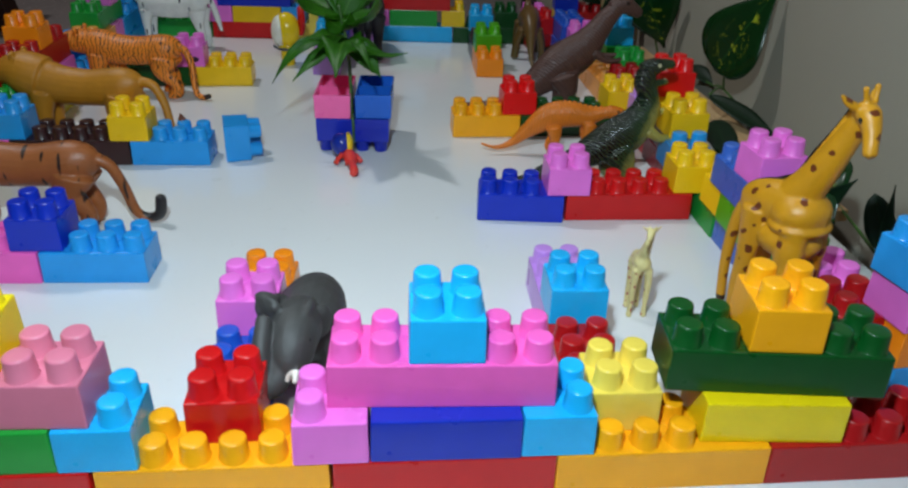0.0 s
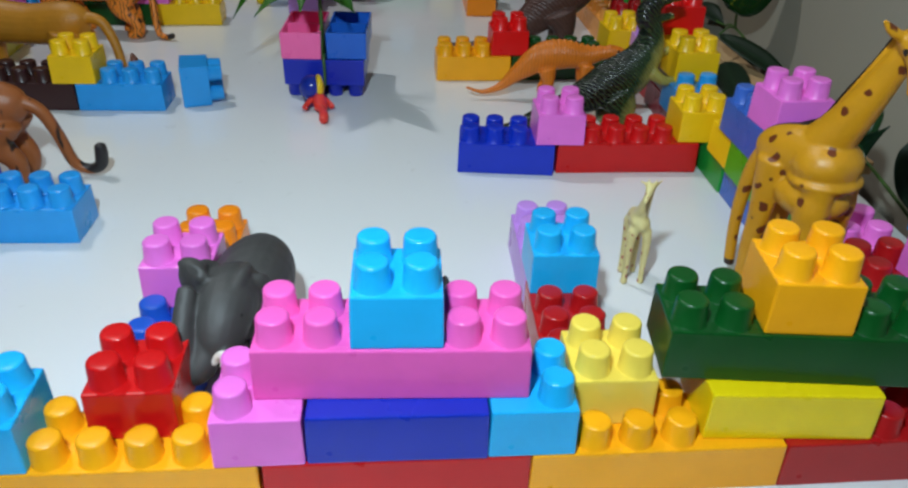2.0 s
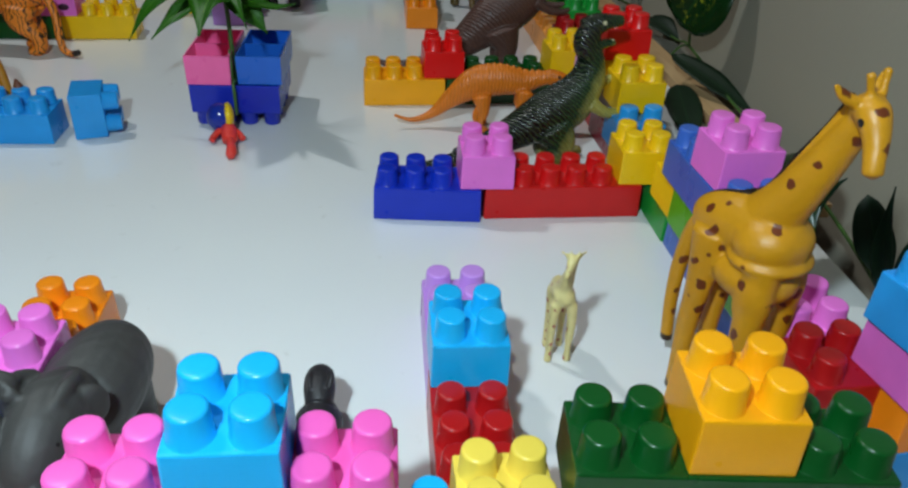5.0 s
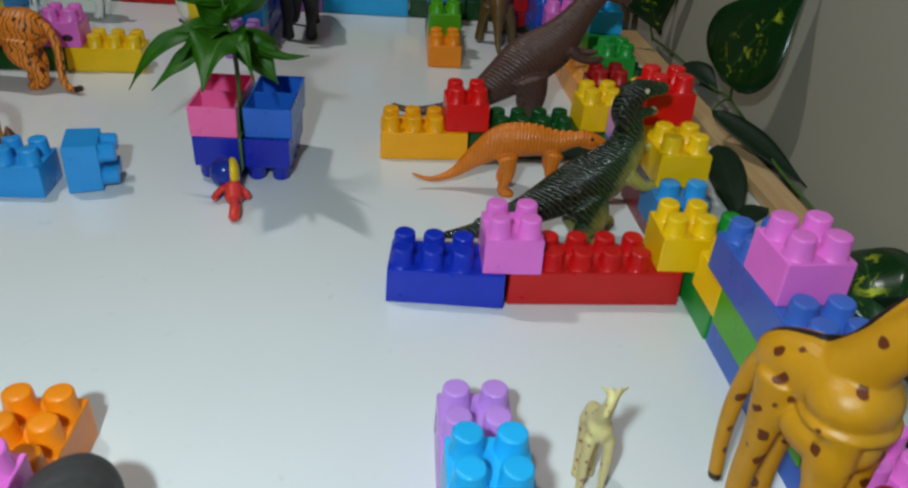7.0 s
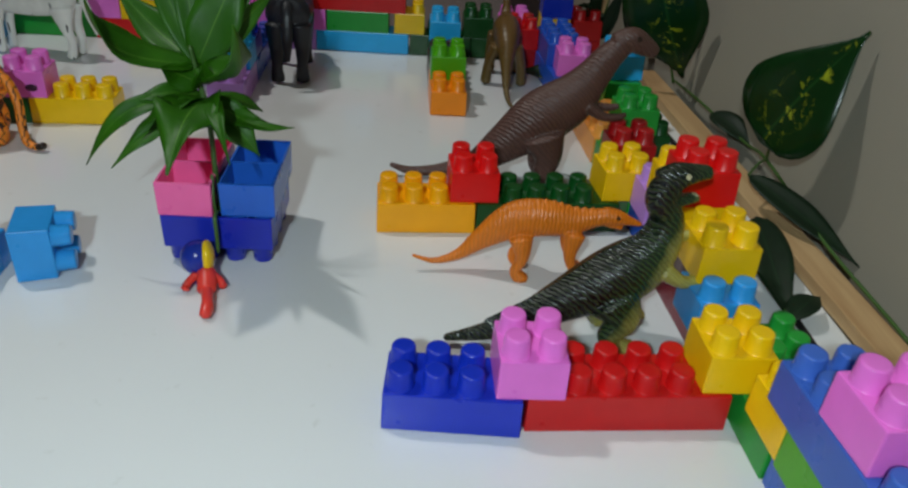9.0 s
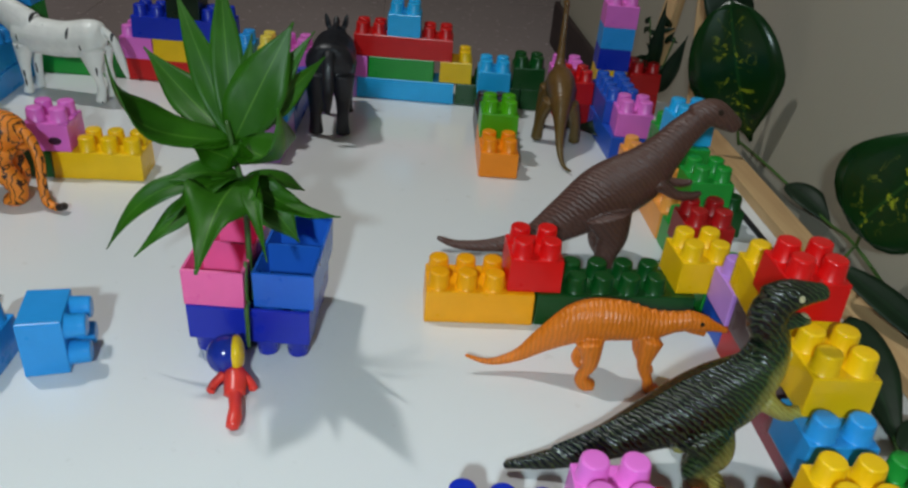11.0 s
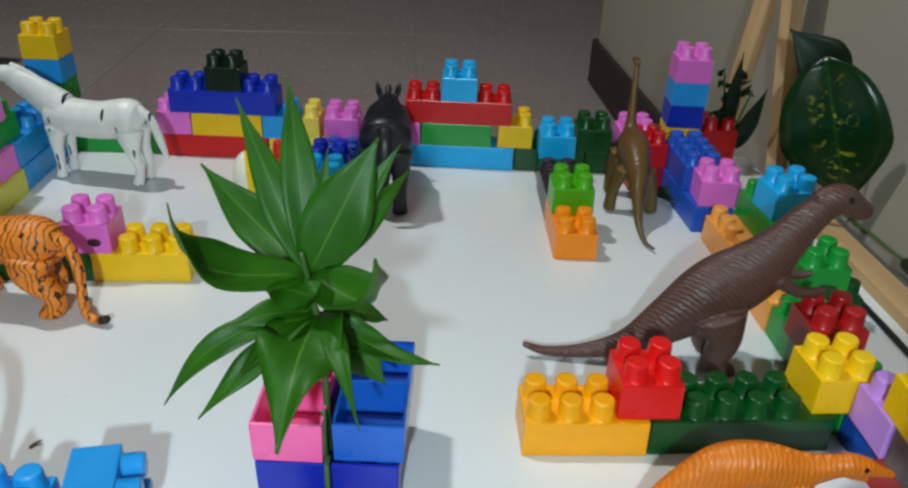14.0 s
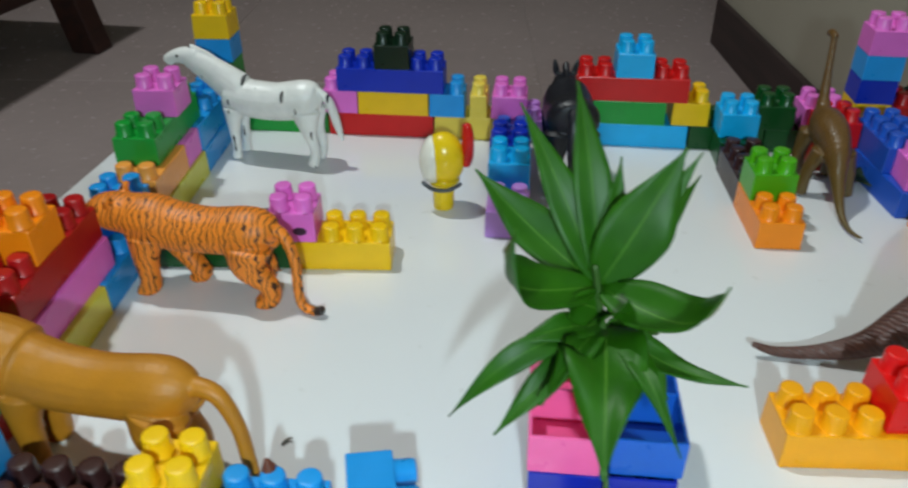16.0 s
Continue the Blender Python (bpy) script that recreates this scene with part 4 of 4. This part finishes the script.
doll.matrix_world = pose(-0.0625, 0.7200, 0, 0, 0, 14) @ Matrix.Scale(0.90, 4)

# dry bit of leaf on the board
bm = bmesh.new()
tube(bm, [(-4, 0, 0.9, 0.8, 0.5), (-1, 1.5, 1.2, 0.9, 0.5), (2, 0.5, 2.2, 0.5, 0.4)], n=6)
o = solid("leaf_crumb", bm, skin("crumb", (70, 60, 40)), "tiny dry leaf crumb on the white board", "debris", smooth=True)
o.matrix_world = pose(-0.2180, 0.7790, 0, 0, 0, 40)

# ---------------------------------------------------------------- plants
def leaf_mat(name, a, b_, vein, blotch=None, rough=0.32):
    m, nodes, links, b = base_mat(name, rough)
    n1 = tex_noise(nodes, links, 60, 4)
    colour = mix(nodes, links, n1.outputs[0], lin(a), lin(b_))
    uv = nodes.new("ShaderNodeUVMap")
    sep = nodes.new("ShaderNodeSeparateXYZ")
    links.new(uv.outputs[0], sep.inputs[0])
    d = nodes.new("ShaderNodeMath")
    d.operation = "SUBTRACT"
    d.inputs[1].default_value = 0.5
    links.new(sep.outputs[0], d.inputs[0])
    ab = nodes.new("ShaderNodeMath")
    ab.operation = "ABSOLUTE"
    links.new(d.outputs[0], ab.inputs[0])
    colour = mix(nodes, links, ramp(nodes, links, ab.outputs[0], [(0.006, (0.6, 0.6, 0.6)), (0.022, (0, 0, 0))]), colour, lin(vein))
    if blotch:
        n2 = tex_noise(nodes, links, 75, 5, 0.7, distort=1.2)
        near = ramp(nodes, links, ab.outputs[0], [(0.0, (1, 1, 1)), (0.26, (0, 0, 0))])
        mm = nodes.new("ShaderNodeMath")
        mm.operation = "MULTIPLY"
        links.new(ramp(nodes, links, n2.outputs[0], [(0.56, (0, 0, 0)), (0.62, (1, 1, 1))]), mm.inputs[0])
        links.new(near, mm.inputs[1])
        colour = mix(nodes, links, mm.outputs[0], colour, lin(blotch))
    links.new(colour, b.inputs["Base Color"])
    b.inputs["Specular IOR Level"].default_value = 0.32
    n4 = tex_noise(nodes, links, 110, 3)
    bump(nodes, links, b, n4.outputs[0], 0.3, 0.0006)
    return m


def leaf_bm(base, tip, width, sag=0.0, face=(0, 0, 1), belly=0.45, fold=0.10, wave=0.0, twist=0.0, nu=6, nv=16):
    """A leaf with midrib fold, from base to tip, bowed by sag; face: the way its upper side looks."""
    bm = bmesh.new()
    uvl = bm.loops.layers.uv.new("uv")
    a, b = Vector(base), Vector(base).lerp(Vector(tip), 1.04)
    axis = (b - a).normalized()
    f = Vector(face)
    side0 = axis.cross(f).normalized()
    nrm0 = side0.cross(axis).normalized()
    grid = []
    L = (b - a).length
    for j in range(nv + 1):
        t = j / nv
        # widest at belly, pointed tip, narrow foot
        w = (t / belly) ** 0.65 * math.exp((1 - (t / belly)) * 0.65) if t < belly else max(0.0, 1 - ((t - belly) / (1 - belly)) ** 1.55) ** 1.42
        w = max(w, 0.03) * width / 2
        ang = radians(twist) * t
        side = side0 * math.cos(ang) + nrm0 * math.sin(ang)
        nrm = nrm0 * math.cos(ang) - side0 * math.sin(ang)
        c = a.lerp(b, t) + nrm0 * sag * L * math.sin(math.pi * t)
        row = []
        for i in range(nu + 1):
            s = i / nu * 2 - 1
            p = c + side * s * w + nrm * (abs(s) * w * fold * 2 + wave * w * math.sin(t * 10.5 + s * 1.9 + 40 * width) * abs(s))
            row.append(bm.verts.new(p))
        grid.append(row)
    for j in range(nv):
        for i in range(nu):
            fc = bm.faces.new((grid[j][i], grid[j][i + 1], grid[j + 1][i + 1], grid[j + 1][i]))
            for lp, (u, v) in zip(fc.loops, ((i / nu, j / nv), ((i + 1) / nu, j / nv), ((i + 1) / nu, (j + 1) / nv), (i / nu, (j + 1) / nv))):
                lp[uvl].uv = (u, v)
    return bm


def add_leaf(parent, material, *args, **kw):
    o = part("leaf", leaf_bm(*args, **kw), material, parent)
    s = o.modifiers.new("thick", "SOLIDIFY")
    s.thickness = 0.0005
    return o


sprig_green = leaf_mat("sprig leaf", (20, 68, 4), (48, 104, 8), (92, 140, 46), None, 0.48)
stem_green = skin("stem green", (62, 96, 40))
plant = thing("potted_sprig", "green leafy sprig standing in the block flower pot", "plant", m=pose(-0.064, 0.772, 0.02))
K = Vector((-0.064, 0.772, 0.02))


def rel(p):
    return tuple(Vector(p) - K)


bm = bmesh.new()
tube(bm, [(4, -14, -8, 1.5, 1.5), (2, -6, 25, 1.6, 1.6), (0, -1, 65, 1.7, 1.7), (-5, 2, 92, 1.6, 1.6), (-8, 3, 108, 1.3, 1.3)], n=8)
part("stem", bm, stem_green, plant)
bm = bmesh.new()
tube(bm, [(4, -14, -8, 1.2, 1.2), (3, -16, 14, 1.2, 1.2), (3, -17, 24, 1.2, 1.2), (2, -12, 36, 1.1, 1.1)], n=8)
part("stem", bm, stem_green, plant)
bm = bmesh.new()
tube(bm, [(5, -20, 16, 1.3, 1.3), (5.5, -25.5, 15, 1.3, 1.3), (6, -27, 8, 1.3, 1.3), (6, -27, -8, 1.1, 1.1)], n=8)
part("stem", bm, stem_green, plant)
UP, LOW = (-0.0695, 0.777, 0.117), (-0.0648, 0.776, 0.098)
for base, tip, w, sag, face, kw in (
    (UP, (-0.0848, 0.8170, 0.1880), 0.016, 0.06, (0.3, -1, 0.4), {"wave": 0.08, "belly": 0.5}),
    (UP, (-0.1068, 0.8130, 0.1790), 0.0155, 0.07, (0.3, -1, 0.4), {"wave": 0.12, "belly": 0.42}),
    (UP, (-0.1243, 0.8100, 0.1490), 0.021, -0.08, (0.3, -0.8, 0.7), {"wave": 0.10, "fold": 0.16, "belly": 0.5}),
    (UP, (-0.1000, 0.7230, 0.1720), 0.022, -0.24, (0.5, -0.4, 1), {"wave": 0.16, "fold": 0.20, "belly": 0.45}),
    (UP, (-0.0421, 0.7900, 0.1740), 0.028, 0.04, (0.1, -1, 0.3), {"wave": 0.12, "belly": 0.46, "fold": 0.06}),
    (UP, (-0.0345, 0.8000, 0.1680), 0.014, 0.03, (0.2, -1, 0.2), {"twist": 20}),
    (UP, (-0.0316, 0.8113, 0.1525), 0.015, 0.06, (0.4, -1, 0.3), {"twist": -15}),
    (UP, (-0.0328, 0.7250, 0.1560), 0.024, -0.24, (-0.3, -0.3, 1), {"wave": 0.20, "fold": 0.22, "belly": 0.5}),
    (UP, (-0.0650, 0.8000, 0.1640), 0.012, 0.04, (0.3, -1, 0.2), {}),
    ((-0.067, 0.775, 0.106), (-0.0810, 0.754, 0.122), 0.017, -0.14, (-0.3, -0.8, 0.5), {"wave": 0.2}),
    ((-0.067, 0.775, 0.106), (-0.0590, 0.756, 0.126), 0.015, 0.12, (0.4, -0.8, 0.3), {"wave": 0.2}),
    (LOW, (-0.0649, 0.7041, 0.0850), 0.032, 0.12, (-0.05, -0.3, 1), {"wave": 0.40, "belly": 0.42, "fold": 0.14}),
    (LOW, (-0.1258, 0.7459, 0.0659), 0.012, 0.26, (0, -0.5, 1), {"twist": 35, "belly": 0.5}),
    (LOW, (-0.1057, 0.7327, 0.0721), 0.012, 0.10, (-0.1, -0.7, 0.8), {"wave": 0.30, "belly": 0.6}),
    (LOW, (-0.1025, 0.7533, 0.1005), 0.013, 0.12, (0, -0.5, 1), {"wave": 0.22}),
    (LOW, (-0.0885, 0.7284, 0.0940), 0.013, 0.12, (-0.2, -0.6, 0.8), {"wave": 0.30}),
    (LOW, (-0.0388, 0.7929, 0.0850), 0.012, 0.10, (0, -0.4, 1), {"belly": 0.65}),
    (LOW, (-0.0117, 0.7500, 0.0950), 0.014, -0.14, (0.1, -0.4, 1), {"wave": 0.22, "belly": 0.35}),
    (LOW, (-0.0380, 0.7180, 0.0860), 0.010, 0.16, (0.3, -0.8, 0.6), {"twist": -40, "wave": 0.2}),
    (LOW, (-0.0360, 0.7680, 0.0680), 0.022, 0.10, (0.3, -0.8, 0.6), {"wave": 0.20}),
):
    add_leaf(plant, sprig_green, rel(base), rel(tip), w, sag, face, **kw)

# trailing pothos along the wall
vine_green = leaf_mat("pothos leaf", (8, 34, 12), (18, 56, 20), (34, 78, 32), (168, 178, 40), 0.25)
dark_green_leaf = leaf_mat("dark vine leaf", (6, 22, 10), (14, 42, 18), (26, 60, 30), None, 0.5)
vine = thing("pothos_vine", "trailing pothos vine with variegated leaves along the wall", "plant", m=pose(0.32, 0.9, 0.0))
K = Vector((0.32, 0.9, 0.0))


def vstem(pts, r=1.3):
    bm = bmesh.new()
    tube(bm, [(*(Vector(p) - K) * 1000, r, r) for p in pts], n=7)
    part("stem", bm, stem_green, vine)


vstem([(0.300, 1.135, 0.010), (0.304, 1.05, 0.020), (0.322, 0.96, 0.018), (0.318, 0.90, 0.030), (0.330, 0.80, 0.016), (0.344, 0.68, 0.010), (0.340, 0.58, 0.008), (0.330, 0.50, 0.006), (0.315, 0.43, 0.008)])
vstem([(0.318, 0.90, 0.030), (0.312, 0.885, 0.050), (0.316, 0.87, 0.066)])
vstem([(0.296, 1.12, 0.012), (0.284, 1.115, 0.05), (0.278, 1.11, 0.085)])
vstem([(0.318, 0.90, 0.030), (0.305, 0.88, 0.036), (0.292, 0.862, 0.034)], 1.0)
vstem([(0.2905, 0.826, 0.018), (0.282, 0.72, 0.006), (0.290, 0.68, 0.005), (0.318, 0.655, 0.006)], 1.4)
for base, tip, w, sag, face, mt, kw in (
    ((0.297, 0.872, 0.056), (0.334, 0.846, 0.142), 0.074, 0.05, (-0.75, -0.6, 0.25), vine_green, {"belly": 0.36, "fold": 0.10}),
    ((0.292, 0.862, 0.034), (0.349, 0.790, 0.008), 0.022, 0.03, (-0.5, 0.2, 0.9), dark_green_leaf, {}),
    ((0.250, 1.100, 0.146), (0.296, 1.096, 0.030), 0.080, 0.08, (-0.5, -0.8, 0.2), vine_green, {"belly": 0.50, "fold": 0.10}),
    ((0.272, 1.112, 0.124), (0.226, 1.118, 0.160), 0.038, 0.10, (-0.3, -0.9, 0.2), dark_green_leaf, {}),
    ((0.290, 0.825, 0.020), (0.283, 0.722, 0.006), 0.026, 0.03, (-0.3, -0.2, 0.9), dark_green_leaf, {}),
    ((0.282, 0.722, 0.008), (0.307, 0.744, 0.010), 0.017, 0.10, (-0.3, -0.3, 0.9), dark_green_leaf, {}),
    ((0.300, 0.610, 0.060), (0.294, 0.556, 0.040), 0.040, 0.20, (-0.5, -0.4, 0.8), vine_green, {}),
    ((0.292, 0.600, 0.010), (0.300, 0.555, 0.070), 0.024, 0.06, (-0.8, -0.5, 0.1), dark_green_leaf, {}),
    ((0.318, 0.560, 0.060), (0.338, 0.545, 0.012), 0.020, 0.10, (-0.6, -0.6, 0.3), dark_green_leaf, {}),
    ((0.336, 0.530, 0.004), (0.322, 0.545, 0.070), 0.014, 0.10, (-0.9, -0.3, 0.1), dark_green_leaf, {}),
    ((0.338, 0.520, 0.014), (0.342, 0.500, 0.085), 0.040, 0.08, (-0.8, -0.6, 0.1), dark_green_leaf, {"belly": 0.5}),
    ((0.330, 0.500, 0.008), (0.300, 0.490, 0.022), 0.026, 0.10, (-0.2, -0.6, 0.8), dark_green_leaf, {}),
    ((0.305, 1.010, 0.024), (0.330, 0.960, 0.012), 0.022, 0.10, (-0.4, 0.0, 0.9), dark_green_leaf, {}),
    ((0.225, 1.235, 0.030), (0.222, 1.215, 0.115), 0.014, 0.05, (-0.3, -1, 0), dark_green_leaf, {}),
    ((0.236, 1.230, 0.020), (0.248, 1.210, 0.085), 0.016, 0.05, (-0.3, -1, 0), dark_green_leaf, {}),
    ((0.200, 1.130, 0.004), (0.140, 1.140, 0.006), 0.030, 0.05, (0, -0.3, 1), dark_green_leaf, {}),
):
    add_leaf(vine, mt, tuple(Vector(base) - K), tuple(Vector(tip) - K), w, sag, face, **kw)
random.seed(4)
for i in range(26):      # fine sprig beside the far tower
    b0 = Vector((0.208 + 0.030 * random.random(), 1.222 + 0.02 * random.random(), 0.035 + 0.055 * random.random()))
    d = Vector((random.uniform(-1, 1), random.uniform(-0.6, 0.2), random.uniform(-0.4, 1))).normalized() * random.uniform(0.010, 0.018)
    add_leaf(vine, dark_green_leaf, tuple(b0 - K), tuple(b0 + d - K), 0.0055, 0.08, (-0.3, -0.8, 0.4), nu=2, nv=5)
vstem([(0.222, 1.232, 0.0), (0.220, 1.230, 0.05), (0.212, 1.228, 0.095)], 0.9)
vstem([(0.232, 1.236, 0.0), (0.234, 1.232, 0.04), (0.240, 1.226, 0.08)], 0.9)

# ---------------------------------------------------------------- wood, cable and furniture
pine = wood_mat("pine", (176, 136, 92), (206, 170, 124))
slat = thing("wooden_batten", "narrow pale pine batten lying along the table edge", "batten", m=pose(0.338, 0.64, 0, 0, 0, 6.9))
part("strip", box_bm(-0.011, 0, 0, 0.011, 0.525, 0.010, 0.0012), pine, slat, smooth=False)


def plank(label, p0, p1, w, th, roll=0):
    a, b = Vector(p0), Vector(p1)
    L = (b - a).length
    o = solid("wooden_plank", box_bm(-w / 2, 0, -th / 2, w / 2, L, th / 2, 0.0012), pine, label, "plank", group="leaning planks")
    o.matrix_world = Matrix.Translation(a) @ (b - a).to_track_quat("Y", "Z").to_matrix().to_4x4() @ pose(0, 0, 0, 0, roll, 0)
    return o


plank("pale pine plank leaning against the beige wall", (0.276, 1.215, 0.006), (0.238, 1.275, 0.42), 0.026, 0.010, 15)
plank("pale pine plank leaning beside the tower", (0.224, 1.245, 0.006), (0.276, 1.275, 0.40), 0.022, 0.010, -10)
bm = bmesh.new()
tube(bm, [(0.318 * 1000, 425, 2.4, 2.2, 2.2), (0.309 * 1000, 530, 2.4, 2.2, 2.2), (0.292 * 1000, 700, 2.4, 2.2, 2.2), (0.281 * 1000, 900, 2.4, 2.2, 2.2), (0.262 * 1000, 1050, 2.4, 2.2, 2.2), (0.250 * 1000, 1180, 2.4, 2.2, 2.2)], n=8)
solid("cable", bm, plastic("cable black", (20, 20, 22), 0.45), "black cable lying on the white board", "cable", smooth=True)

# dark wooden bench standing on the tiles
bench = thing("wooden_bench", "dark brown wooden bench on the tiled floor", "bench", m=pose(-0.985, 1.83, FLOOR_Z))
dark_wood = wood_mat("dark wood", (40, 20, 16), (66, 34, 26), 14)
for x, y in ((0, 0), (-0.62, 0), (0, -0.62), (-0.62, -0.62)):
    bm = box_bm(-0.026, -0.026, 0, 0.026, 0.026, 0.30, 0.004)
    for v in bm.verts:
        v.co.x += x - v.co.z * 0.22 * (1 if x == 0 else -1)
        v.co.y += y
    part("leg", bm, dark_wood, bench, smooth=False)
part("seat", box_bm(-0.70, -0.70, 0.30, 0.02, 0.06, 0.335, 0.006), dark_wood, bench, smooth=False)
for x in (-0.045, -0.575):
    part("rail", box_bm(x - 0.012, -0.58, 0.11, x + 0.012, -0.02, 0.30, 0.003), dark_wood, bench, smooth=False)
